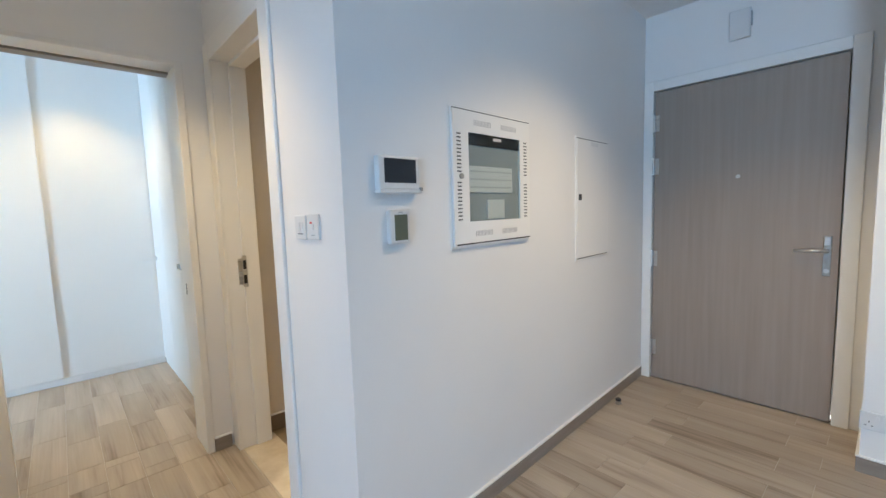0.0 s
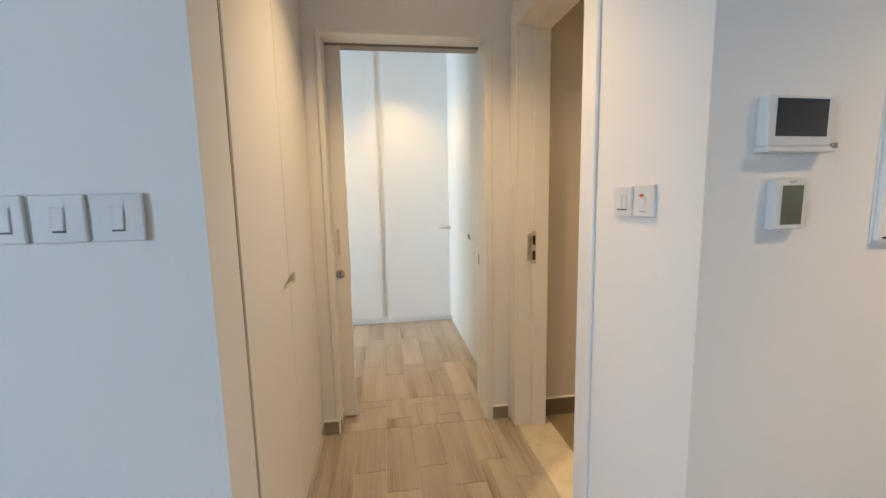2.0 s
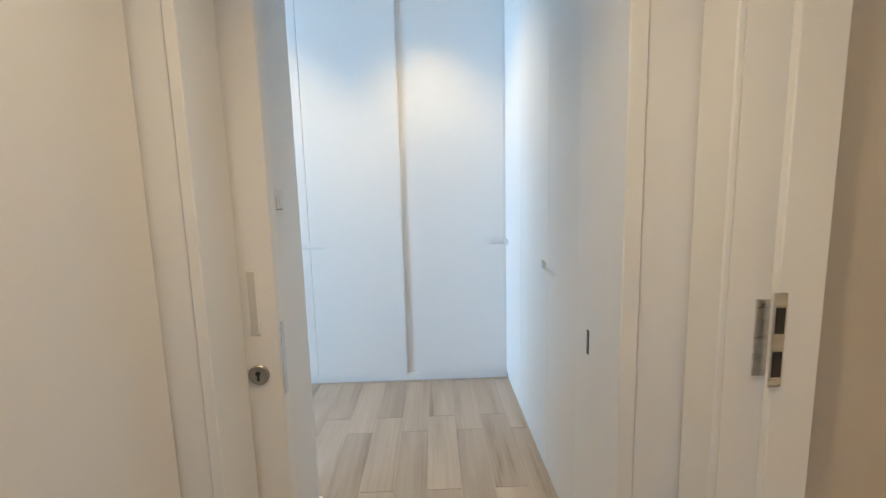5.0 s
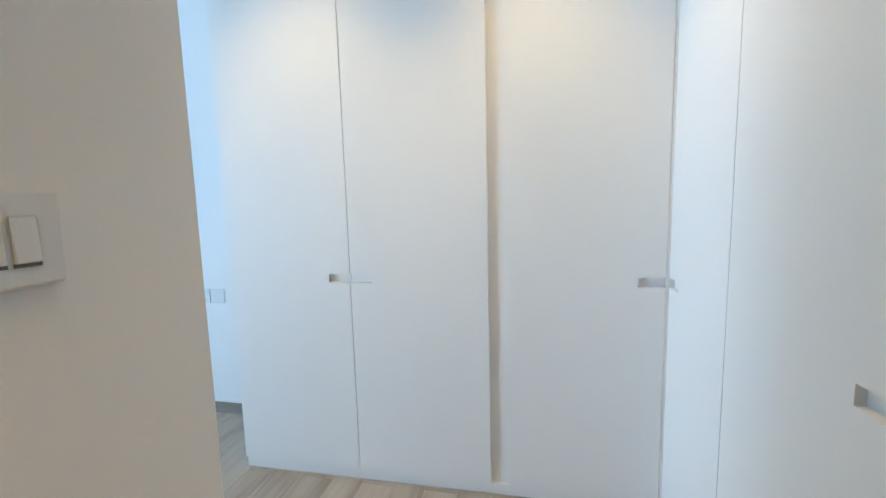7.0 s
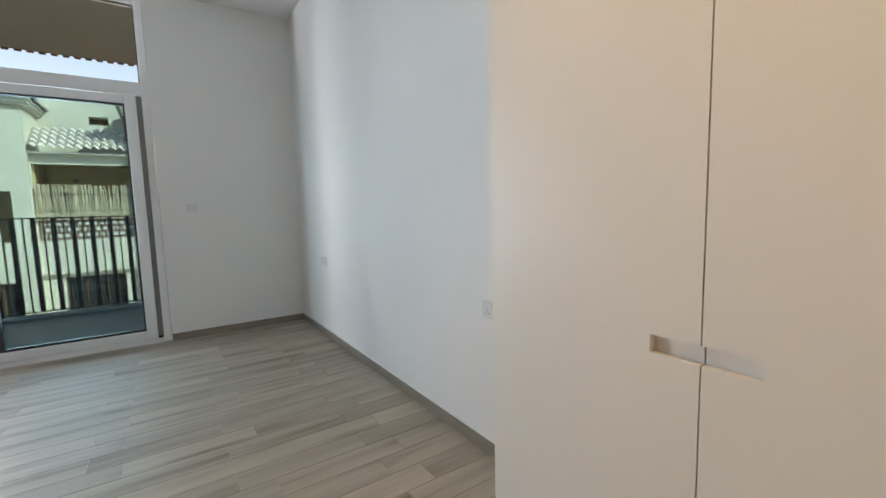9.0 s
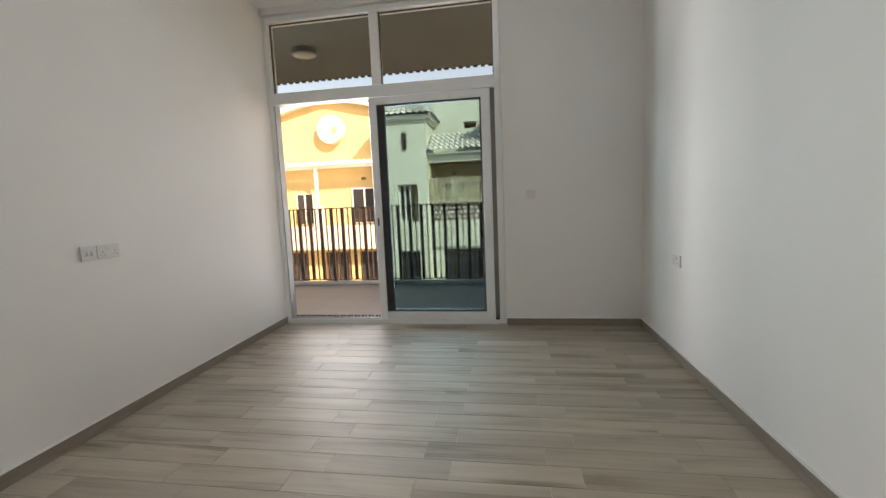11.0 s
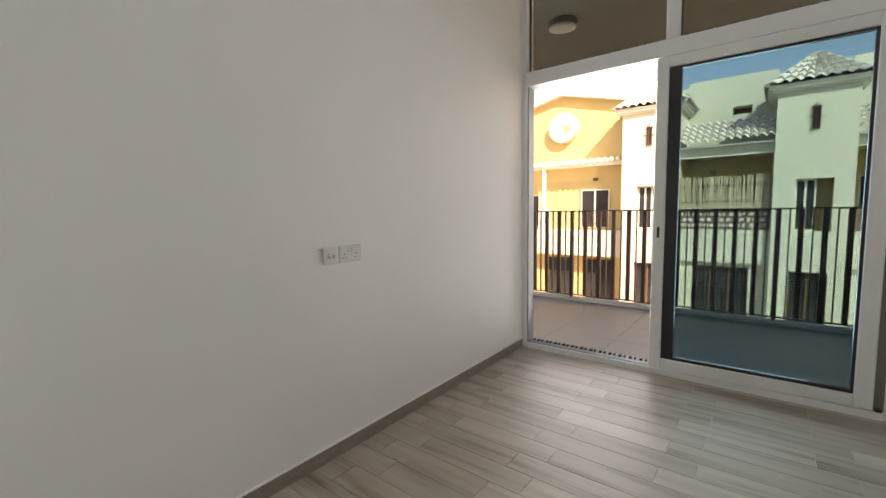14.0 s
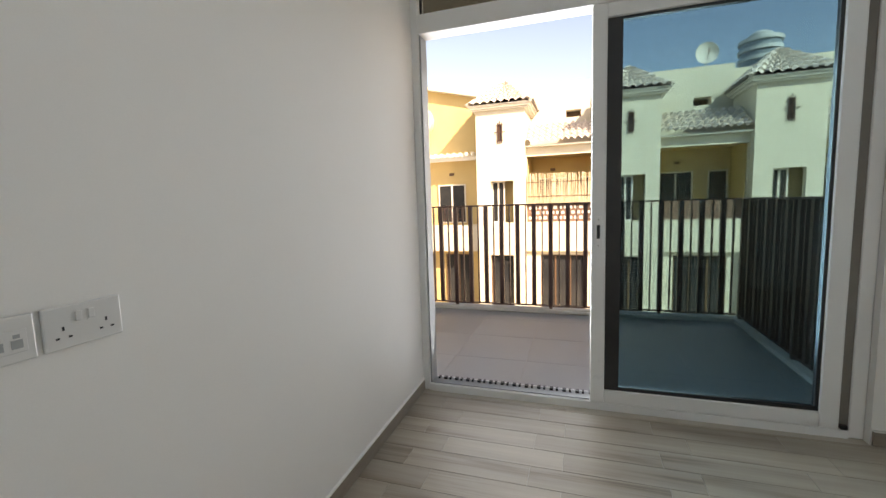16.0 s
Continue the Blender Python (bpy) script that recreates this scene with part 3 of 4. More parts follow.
lock = part("lock_plate", box(bm_new(), -0.014, -0.003, 0.037, 0.073, 0.86, 1.09, 0.004, 2), DARK_STEEL, leaf, "tall brushed steel handle plate")
bm = bm_new(); tube(bm, (-0.018, 0.055, 1.005), (-0.062, 0.055, 1.005), 0.010, 14); tube(bm, (-0.062, 0.045, 1.005), (-0.062, 0.195, 1.005), 0.0095, 14)
part("lever_handle", bm, STEEL, leaf, "brushed steel lever", True)
bm = bm_new(); box(bm, -0.028, -0.013, 0.040, 0.070, 1.035, 1.085, 0.004, 2); tube(bm, (-0.017, 0.054, 0.89), (-0.028, 0.054, 0.89), 0.012, 14)
part("thumb_turn", bm, STEEL, leaf)
bm = bm_new(); tube(bm, (-0.006, 0.49, 1.453), (-0.014, 0.49, 1.453), 0.012, 14)
part("peephole", bm, STEEL, leaf, "small brass and steel peephole")

# bathroom doorway: white lining with a steel strike plate
bd = thing("bathroom_doorway", pose(0.79, 1.70, 0), "cream white door frame of the open bathroom doorway", "door frame", kind="structure")
bd.name = "door_2"
bm = bm_new()
box(bm, -0.014, 0.0, 0.0, 0.095, 0.0, 2.195, 0.003); box(bm, -0.014, 0.0, 0.80, 0.895, 0.0, 2.195, 0.003); box(bm, -0.014, 0.0, 0.095, 0.80, 2.10, 2.195, 0.003)
part("casing", bm, FRAME_PAINT, bd)
bm = bm_new()
box(bm, 0.0, 0.16, 0.0, 0.092, 0.0, 2.113, 0.002); box(bm, 0.0, 0.16, 0.803, 0.833, 0.0, 2.113, 0.002); box(bm, 0.0, 0.16, 0.092, 0.803, 2.103, 2.113, 0.001)
box(bm, 0.077, 0.16, 0.785, 0.803, 0.0, 2.085, 0.002); box(bm, 0.077, 0.16, 0.092, 0.110, 0.0, 2.085, 0.002); box(bm, 0.077, 0.16, 0.11, 0.785, 2.085, 2.103, 0.002)
part("lining", bm, FRAME_PAINT, bd)
sp = part("strike_plate", box(bm_new(), 0.068, 0.092, 0.7815, 0.7845, 0.915, 1.088, 0.001), STEEL, bd, "steel strike plate with two latch holes")
bm = bm_new(); box(bm, 0.052, 0.0765, 0.800, 0.8032, 0.93, 1.072); part("strike_lip", bm, STEEL, sp)
bm = bm_new(); box(bm, 0.072, 0.088, 0.780, 0.7818, 1.015, 1.062); box(bm, 0.072, 0.088, 0.780, 0.7818, 0.935, 0.982); part("latch_holes", bm, BLACK, sp, kind="stuff")

# sliding pocket door
pk = thing("sliding_door", pose(0, 0, 0), "cream white sliding door drawn almost fully into its wall pocket", "door", kind="structure")
pk.name = "door_3"
bm = bm_new()
box(bm, -0.83, -0.100, 2.748, 2.788, 0.012, 2.12, 0.002)
leaf = part("door_leaf", bm, LACQUER, pk)
bm = bm_new(); box(bm, 0.640, 0.676, 2.590, 2.845, 0.0, 2.092, 0.002)
box(bm, -0.182, 0.640, 2.590, 2.732, 2.070, 2.092, 0.002)
box(bm, -0.20, -0.176, 2.590, 2.738, 0.0, 2.092, 0.002)
part("door_lining", bm, FRAME_PAINT, pk)
bm = bm_new(); box(bm, -0.176, 0.64, 2.742, 2.812, 2.062, 2.135); part("track", bm, surface("dull_track_metal", (0.30, 0.27, 0.235), (0.36, 0.325, 0.285), 0.5, 8), pk, "dull grey sliding track under the door head")
pull = part("recessed_pull", box(bm_new(), -0.168, -0.140, 2.7455, 2.7478, 0.955, 1.115, 0.001), FRAME_PAINT, leaf, "tall recessed cream finger pull")
# flat strip in a darker cream, the pull's inner shade put into colour
bm = bm_new(); box(bm, -0.1625, -0.1455, 2.7448, 2.7456, 0.962, 1.106); part("recess", bm, surface("recess_shade", (0.55, 0.53, 0.49), (0.60, 0.58, 0.54), 0.6), pull)
rose = part("lock_rose", lathe(bm_new(), [(0.024, 0.0), (0.024, -0.005), (0.021, -0.008), (0.004, -0.008)], (-0.153, 2.748, 0.858), 'y', 28), DARK_STEEL, leaf, "round steel key rose")
bm = bm_new(); tube(bm, (-0.153, 2.7395, 0.863), (-0.153, 2.7385, 0.863), 0.006, 12); box(bm, -0.156, -0.150, 2.7385, 2.7395, 0.845, 0.862); part("keyhole", bm, BLACK, rose)
bm = bm_new(); box(bm, -0.1, -0.0985, 2.758, 2.778, 0.80, 0.98); part("latch_plate", bm, STEEL, leaf)
bm = bm_new(); box(bm, 0.6385, 0.640, 2.756, 2.768, 0.875, 0.935); part("strike", bm, BLACK, pk)


# wardrobe doors with a half recess at one edge as the pull
def panel_door(name, parent, L, zlo, zhi, pull=None, zc=0.952, w=0.100, h=0.038, t=0.0213):
    """Door in the local plane y = 0 facing -y, from x = 0 to L; pull 'l' or 'r': recess at that edge."""
    bm = bm_new()
    g = 0.0016
    if pull is None:
        box(bm, g, L - g, 0, t, zlo, zhi)
    else:
        a, b = (g, w) if pull == 'l' else (L - w, L - g)
        box(bm, g, L - g, 0, t, zlo, zc - h / 2); box(bm, g, L - g, 0, t, zc + h / 2, zhi)
        if pull == 'l':
            box(bm, b, L - g, 0, t, zc - h / 2, zc + h / 2)
        else:
            box(bm, g, a, 0, t, zc - h / 2, zc + h / 2)
        box(bm, a, b, 0.0185, t, zc - h / 2, zc + h / 2)
    bmesh.ops.remove_doubles(bm, verts=bm.verts, dist=1e-5)
    return part(name, bm, LACQUER, parent)


def wardrobe(name, m, doors, fillers, total, depth, zhi, label, zc=0.952):
    w = thing(name, m, label, "wardrobe")
    bm = bm_new(); box(bm, 0.0, total, 0.05, depth, 0.0, zhi)
    box(bm, 0.0, 0.016, 0.0215, 0.05, 0.041, zhi); box(bm, total - 0.016, total, 0.0215, 0.05, 0.041, zhi)
    part("body", bm, LACQUER, w)
    bm = bm_new(); box(bm, 0.003, total, 0.010, 0.049, 0.0, 0.050, 0.001)
    part("plinth", bm, LACQUER, w)
    bm = bm_new(); box(bm, 0.0, total, 0.004, 0.05, zhi - 0.004, zhi + 0.02)
    part("top_filler", bm, LACQUER, w)
    for x0, x1, pull in doors:
        d = panel_door("door", w, x1 - x0, 0.054, zhi - 0.008, pull, zc)
        d.location = (x0, 0, 0)
    bm = bm_new(); box(bm, -0.003, 0.0012, 0.003, 0.048, zc - 0.04, zc + 0.04)
    part("edge_block", bm, LACQUER, w)
    bm = bm_new(); box(bm, total - 0.0135, total, 0.0015, 0.05, 0.051, zhi - 0.006)
    part("end_strip", bm, LACQUER, w)
    for x0, x1 in fillers:
        bm = bm_new(); box(bm, x0 - 0.01, x1 + 0.01, 0.022, 0.049, 0.041, zhi - 0.006)
        part("filler_strip", bm, LACQUER, w)
    return w


FAR_Y = 4.525
wardrobe("wardrobe", pose(-1.14, FAR_Y, 0), [(0, 0.599, 'r'), (0.599, 1.206, 'l'), (1.282, 1.878, 'r')], [(1.206, 1.282)], 1.892, 0.46, 2.63, "tall white lacquered built-in wardrobe with recessed pulls")
wardrobe("wardrobe", pose(0.748, FAR_Y + 0.004, 0, 0, 0, -90), [(0.0, 0.466, 'l'), (0.466, 1.02, 'r'), (1.02, 1.60, 'l')], [], 1.60, 0.57, 2.63, "tall white lacquered wardrobe with recessed pulls beside the door")
closet = wardrobe("closet", pose(-0.267, 1.460, 0, 0, 0, 90), [(0.0, 0.565, 'r'), (0.565, 1.133, 'l')], [], 1.135, 0.60, 2.595, "cream lacquered corridor closet with paired recessed pulls", 0.970)

# proud grey strip painted as the shade of the gap beside the closet
bm = bm_new(); box(bm, -0.062, -0.048, -0.0325, -0.005, 0.002, 2.59)
part("gap_shade_strip", bm, surface("gap_shade_grey", (0.34, 0.31, 0.26), (0.40, 0.37, 0.32), 0.7, 5), closet, "thin grey strip standing for the shaded gap between closet and wall")

# ---- wall plates and devices ----
def plate(bm, w, h, d=0.009):
    return box(bm, -w / 2, w / 2, -d, 0, -h / 2, h / 2, 0.003, 2)


def switch_plate(name, m, gangs, label, group=""):
    s = thing(name, m, label, "light switch", group)
    part("plate", plate(bm_new(), 0.088, 0.086), PLASTIC, s)
    for i in range(gangs):
        cx = (i - (gangs - 1) / 2) * 0.026
        bm = bm_new(); box(bm, cx - 0.0105, cx + 0.0105, -0.0125, -0.009, -0.021, 0.021, 0.0015)
        for v in bm.verts:
            if v.co.z > 0 and v.co.y < -0.011:
                v.co.y += 0.002
        r = part("rocker", bm, PLASTIC, s)
        # dark strip on the plate stands for the shade below the rocker
        bm = bm_new()
        box(bm, cx - 0.0108, cx + 0.0108, -0.0098, -0.0088, -0.0245, -0.0208)
        part("rocker_shade_line", bm, SLOT, s)
    return s


def pin_holes(bm, cx, cz, y):
    box(bm, cx - 0.002, cx + 0.002, y - 0.0006, y, cz + 0.004, cz + 0.012)
    for sx in (-1, 1):
        box(bm, cx + sx * 0.011 - 0.0032, cx + sx * 0.011 + 0.0032, y - 0.0006, y, cz - 0.012, cz - 0.008)


def socket_plate(name, m, double, label, group=""):
    s = thing(name, m, label, "socket", group)
    w = 0.146 if double else 0.086
    part("plate", plate(bm_new(), w, 0.086), PLASTIC, s)
    bm = bm_new()
    for cx in ((-0.040, 0.040) if double else (0.0,)):
        pin_holes(bm, cx, -0.010, -0.009)
    part("pin_holes", bm, BLACK, s, kind="stuff")
    bm = bm_new()
    for cx in ((-0.012, 0.012) if double else (0.026,)):
        box(bm, cx - 0.006, cx + 0.006, -0.012, -0.009, 0.008, 0.028, 0.001)
        box(bm, cx - 0.0075, cx + 0.0075, -0.0095, -0.009, 0.006, 0.0305)
    part("rocker", bm, PLASTIC, s, kind="stuff")
    return s


def data_plate(name, m, label, group=""):
    s = thing(name, m, label, "socket", group)
    part("plate", plate(bm_new(), 0.088, 0.086), PLASTIC, s)
    bm = bm_new(); box(bm, -0.030, 0.030, -0.0115, -0.009, -0.024, 0.018, 0.001); part("module_frame", bm, PLASTIC, s)
    bm = bm_new()
    for cx in (-0.014, 0.014):
        box(bm, cx - 0.0085, cx + 0.0085, -0.0122, -0.0115, -0.016, 0.000)
        box(bm, cx - 0.005, cx + 0.005, -0.0122, -0.0115, 0.003, 0.010)
    part("ports", bm, GREY, s, "grey shuttered ports", kind="stuff")
    return s


# facing -y: no turn; facing -x: turned -90; facing +x: turned 90; facing +y: turned 180
switch_plate("light_switch", pose(-0.573, 1.24, 1.258), 2, "white two-gang light switch plate beside two single ones", "switches by the closet")
switch_plate("light_switch", pose(-0.476, 1.24, 1.258), 1, "white one-gang light switch plate on the corridor wall", "switches by the closet")
switch_plate("light_switch", pose(-0.380, 1.24, 1.258), 1, "white one-gang light switch plate on the corridor wall", "switches by the closet")
switch_plate("light_switch", pose(0.79, 1.536, 1.257, 0, 0, -90), 2, "white two-gang light switch plate beside the bathroom door")
hs = switch_plate("heater_switch", pose(0.79, 1.438, 1.260, 0, 0, -90), 0, "white water heater switch plate with a red lamp")
bm = bm_new(); box(bm, -0.012, 0.012, -0.0125, -0.009, -0.010, 0.010, 0.0015); part("rocker", bm, PLASTIC, hs)
bm = bm_new(); box(bm, -0.011, 0.006, -0.0132, -0.0125, 0.011, 0.018); part("neon", bm, RED, hs, "small red indicator")
bm = bm_new(); box(bm, -0.014, 0.014, -0.0096, -0.0088, -0.030, -0.027); part("marking", bm, GREY, hs, "small grey printed line")
switch_plate("light_switch", pose(-0.218, 3.113, 1.260, 0, 0, 90), 2, "white two-gang light switch plate in the wardrobe passage")
data_plate("data_socket", pose(-2.894, left_y(-2.89), 1.054, 0, 0, 181.4), "white data outlet plate beside a double socket", "socket pair")
socket_plate("wall_socket", pose(-3.022, left_y(-3.02), 1.054, 0, 0, 181.4), True, "white double mains socket with two rockers", "socket pair")
socket_plate("wall_socket", pose(-1.708, 4.99, 0.744), False, "white single mains socket low on the wall", "low sockets")
s = thing("blank_plate", pose(-1.611, 4.99, 0.746), "white blank cable plate beside a socket", "socket", "low sockets")
part("plate", plate(bm_new(), 0.092, 0.084), PLASTIC, s); bm = bm_new(); box(bm, -0.012, 0.012, -0.0105, -0.009, 0.004, 0.018, 0.001); part("outlet", bm, PLASTIC, s)
socket_plate("wall_socket", pose(-4.175, 4.99, 0.755), True, "white double mains socket near the room corner", "low sockets")
th = thing("wall_thermostat", pose(-5.0, 3.965, 1.30, 0, 0, 90), "small white blank plate on the wall beside the balcony door", "wall plate")
part("plate", plate(bm_new(), 0.088, 0.084), PLASTIC, th); bm = bm_new(); box(bm, -0.033, 0.033, -0.0115, -0.009, -0.031, 0.031, 0.001); part("cover", bm, PLASTIC, th)
socket_plate("wall_socket", pose(2.85, 0.085, 0.26, 0, 0, -90), True, "white double socket low on the hall wall")

TILT = math.degrees(math.atan(0.0475))
ent = lambda x, z: pose(x, entry_y(x), z, 0, 0, TILT)
# video door phone
ip = thing("intercom", ent(1.004, 1.429), "white wall intercom with a dark screen and a lower ledge", "intercom")
part("housing", box(bm_new(), -0.094, 0.083, -0.027, 0, -0.052, 0.058, 0.005, 2), PLASTIC, ip)
part("screen", box(bm_new(), -0.072, 0.065, -0.0282, -0.0268, -0.030, 0.050, 0.0006), SCREEN, ip, "glossy black display")
part("ledge", box(bm_new(), -0.096, 0.087, -0.033, 0, -0.064, -0.052, 0.002), PLASTIC, ip)
part("button", box(bm_new(), 0.077, 0.089, -0.035, -0.027, -0.056, -0.044, 0.001), DARK_STEEL, ip)
tm = thing("thermostat", ent(0.998, 1.249), "white room thermostat with an olive liquid crystal display", "thermostat")
part("housing", box(bm_new(), -0.047, 0.039, -0.024, 0, -0.055, 0.060, 0.005, 2), PLASTIC, tm)
part("display", box(bm_new(), -0.030, 0.027, -0.0252, -0.0238, -0.043, 0.044, 0.0006), LCD, tm, "olive green display")
part("brand_bar", box(bm_new(), -0.012, 0.006, -0.0248, -0.0238, 0.050, 0.054), GREY, tm)

# distribution cabinet with a glazed door
dc = thing("distribution_cabinet", ent(1.532, 1.425), "white metal wall cabinet with a glazed door showing breakers", "electrical cabinet")
W, H = 0.262, 0.268
bm = frame_plate(bm_new(), -W, W, -H, H, -0.170, 0.185, -0.172, 0.182, -0.016, 0.0)
part("door_panel", bm, FRAME_PAINT, dc)
bm = bm_new(); box(bm, -W - 0.010, W + 0.010, -0.004, 0.0, -H - 0.012, H + 0.010, 0.002); part("frame", bm, FRAME_PAINT, dc)
bm = bm_new(); box(bm, -0.170, 0.185, -0.0065, -0.0045, -0.172, 0.182); part("interior", bm, GREY, dc, "grey interior")
bm = bm_new(); box(bm, -0.170, 0.185, -0.010, -0.0065, 0.135, 0.182); part("top_strip", bm, BLACK, dc)
br = part("breaker_cover", box(bm_new(), -0.170, 0.130, -0.0115, -0.0065, -0.055, 0.052, 0.001), PLASTIC, dc, "white breaker cover with small switches")
bm = bm_new()
for r in range(3):
    for c in range(14):
        box(bm, -0.155 + c * 0.020, -0.146 + c * 0.020, -0.0123, -0.0115, -0.036 + r * 0.032, -0.030 + r * 0.032)
part("breaker_switches", bm, GREY, br, kind="stuff")
bm = bm_new(); box(bm, -0.05, 0.07, -0.011, -0.0065, -0.165, -0.085, 0.001); part("terminal_block", bm, PLASTIC, dc)
bm = bm_new(); box(bm, -0.172, 0.187, -0.0145, -0.0130, -0.174, 0.184); part("pane", bm, CLEAR, dc, "clear glass pane").visible_shadow = False
bm = bm_new(); box(bm, -0.01, 0.045, -0.0165, -0.0145, 0.160, 0.172); part("label_strip", bm, PLASTIC, dc)
bm = bm_new()
for sx in (-0.228, 0.226):
    for i in range(24):
        if i in (11, 12):
            continue
        z = -0.165 + i * 0.0145
        box(bm, sx - 0.012, sx + 0.012, -0.0168, -0.016, z, z + 0.0055)
part("vent_grille", bm, SLOT, dc, kind="stuff")
bm = bm_new()
for cx in (-0.08, 0.10):
    for cz in (0.222, -0.222):
        for i in range(12):
            box(bm, cx - 0.055 + i * 0.0095, cx - 0.051 + i * 0.0095, -0.0168, -0.016, cz - 0.011, cz + 0.011)
part("vent_grille", bm, surface("pale_slot", (0.42, 0.41, 0.40), (0.48, 0.47, 0.46), 0.6), dc, kind="stuff")
bm = bm_new(); tube(bm, (-0.218, -0.016, 0.008), (-0.218, -0.022, 0.008), 0.011, 18); part("key_lock", bm, DARK_STEEL, dc)
bm = bm_new(); box(bm, -W + 0.01, W, -0.0165, -0.015, -H + 0.004, -H + 0.0095); box(bm, -W, W, -0.0165, -0.015, H - 0.004, H - 0.001); part("door_gap", bm, BLACK, dc, kind="stuff")
# small access panel
ap = thing("access_panel", ent(2.486, 1.338), "flush white access panel with a black latch", "access panel")
bm = bm_new(); box(bm, -0.215, 0.210, -0.005, 0.0, -0.350, 0.348, 0.001); part("frame", bm, FRAME_PAINT, ap)
bm = bm_new(); box(bm, -0.200, 0.195, -0.0075, -0.004, -0.335, 0.335, 0.001); part("panel", bm, PAINT, ap)
bm = bm_new(); box(bm, -0.205, 0.20, -0.0062, -0.0045, 0.336, 0.3395); box(bm, -0.205, 0.20, -0.0062, -0.0045, -0.3395, -0.336); part("gap", bm, SLOT, ap, kind="stuff")
bm = bm_new(); box(bm, -0.185, -0.150, -0.0105, -0.007, -0.006, 0.028, 0.002); part("latch", bm, BLACK, ap)
bm = bm_new(); box(bm, -0.03, 0.06, -0.009, -0.007, 0.305, 0.325); part("label_strip", bm, PLASTIC, ap)
# alarm box above the entrance door
al = thing("alarm_box", pose(3.325, 0.79, 2.37, 0, 0, -90), "small white sensor box above the entrance door", "sensor")
part("housing", box(bm_new(), -0.055, 0.055, -0.035, 0, -0.085, 0.085, 0.006, 2), PLASTIC, al)
bm = bm_new(); box(bm, 0.0555, 0.06, -0.03, -0.005, -0.02, 0.06); part("side_grille", bm, GREY, al)
# door stop
ds = thing("door_stop", pose(2.74, 1.262, 0), "small steel floor door stop with black rubber", "door stop")
part("base", lathe(bm_new(), [(0.020, 0.0), (0.020, 0.008), (0.014, 0.012), (0.012, 0.030)], (0, 0, 0), n=18), DARK_STEEL, ds)
part("bumper", lathe(bm_new(), [(0.017, 0.022), (0.018, 0.030), (0.015, 0.036)], (0, 0, 0), n=18), BLACK, ds, "black rubber bumper")

# recessed lamps and the air grille
def downlight(x, y, z):
    d = thing("downlight", pose(x, y, z), "small round recessed ceiling downlight with a white rim", "downlight", "ceiling downlights")
    bm = bm_new()
    for r0, r1, z0, z1 in ((0.044, 0.052, -0.005, 0.0),):
        lathe(bm, [(r1, 0.0), (r1, -0.004), (r1 - 0.004, -0.006), (r0, -0.006), (r0, -0.001)], (0, 0, 0), n=28)
    part("rim", bm, PLASTIC, d)
    part("bulb", lathe(bm_new(), [(0.043, -0.0005), (0.043, -0.0035), (0.01, -0.0045)], (0, 0, -0.0035), n=24), LAMP_GLOW, d, "glowing lamp face")


for px, py, pz in ((0.26, 2.02, CH), (0.24, 4.05, PH), (-0.70, 4.05, PH), (2.35, 3.3, 2.31), (1.55, 2.1, 2.31), (1.9, 0.35, CH)):
    downlight(px, py, pz)
gr = thing("air_grille", pose(0.215, 4.36, PH), "white square four-way ceiling air diffuser with dark slots", "air grille")
bm = bm_new(); box(bm, -0.128, 0.128, -0.128, 0.128, -0.002, -0.0005); part("backing", bm, BLACK, gr, "dark duct behind the vanes")
for k, (ro, ri, zo, zi) in enumerate(((0.145, 0.118, -0.004, -0.012), (0.106, 0.078, -0.006, -0.018), (0.066, 0.040, -0.006, -0.018), (0.028, 0.001, -0.008, -0.016))):
    bm = bm_new()
    loops = [[bm.verts.new((sx * h, sy * h, z)) for sx, sy in ((-1, -1), (1, -1), (1, 1), (-1, 1))] for h, z in ((ro, zo + 0.003), (ro, zo), (ri, zi), (ri, zi + 0.003))]
    for a, b in zip(loops, loops[1:] + loops[:1]):
        for i in range(4):
            bm.faces.new((a[i], a[(i + 1) % 4], b[(i + 1) % 4], b[i]))
    bmesh.ops.recalc_face_normals(bm, faces=bm.faces)
    part("vane" if k else "frame", bm, PLASTIC, gr)

# toilet
wc = thing("wall_hung_toilet", pose(3.0, 3.77, 0), "white ceramic wall-hung toilet with a closed lid", "toilet")
wc.scale = (1.0, 1.32, 1.0)


def oval_ring(bm, z, w, l0, l1, n=28):
    ring = []
    for i in range(n):
        t = 2 * math.pi * i / n
        x = w * math.cos(t)
        s = math.sin(t)
        y = -(l0 + l1) / 2 + (l1 - l0) / 2 * (-s if s < 0 else -s)
        x *= 1.0 if s < 0 else (1 - 0.0 * s)
        ring.append(bm.verts.new((math.copysign(abs(math.cos(t)) ** 0.8, math.cos(t)) * w, y, z)))
    return ring


def loft(bm, rings):
    for a, b in zip(rings, rings[1:]):
        for i in range(len(a)):
            bm.faces.new((a[i], a[(i + 1) % len(a)], b[(i + 1) % len(b)], b[i]))
    bm.faces.new(rings[0][::-1]); bm.faces.new(rings[-1])
    bmesh.ops.recalc_face_normals(bm, faces=bm.faces)
    return bm


bm = bm_new()
loft(bm, [oval_ring(bm, z, w, 0.0, l) for z, w, l in ((0.06, 0.075, 0.20), (0.07, 0.10, 0.25), (0.16, 0.130, 0.34), (0.27, 0.160, 0.45), (0.35, 0.178, 0.515), (0.392, 0.182, 0.525), (0.397, 0.178, 0.52))])
part("bowl", bm, CERAMIC, wc, smooth=True)
bm = bm_new()
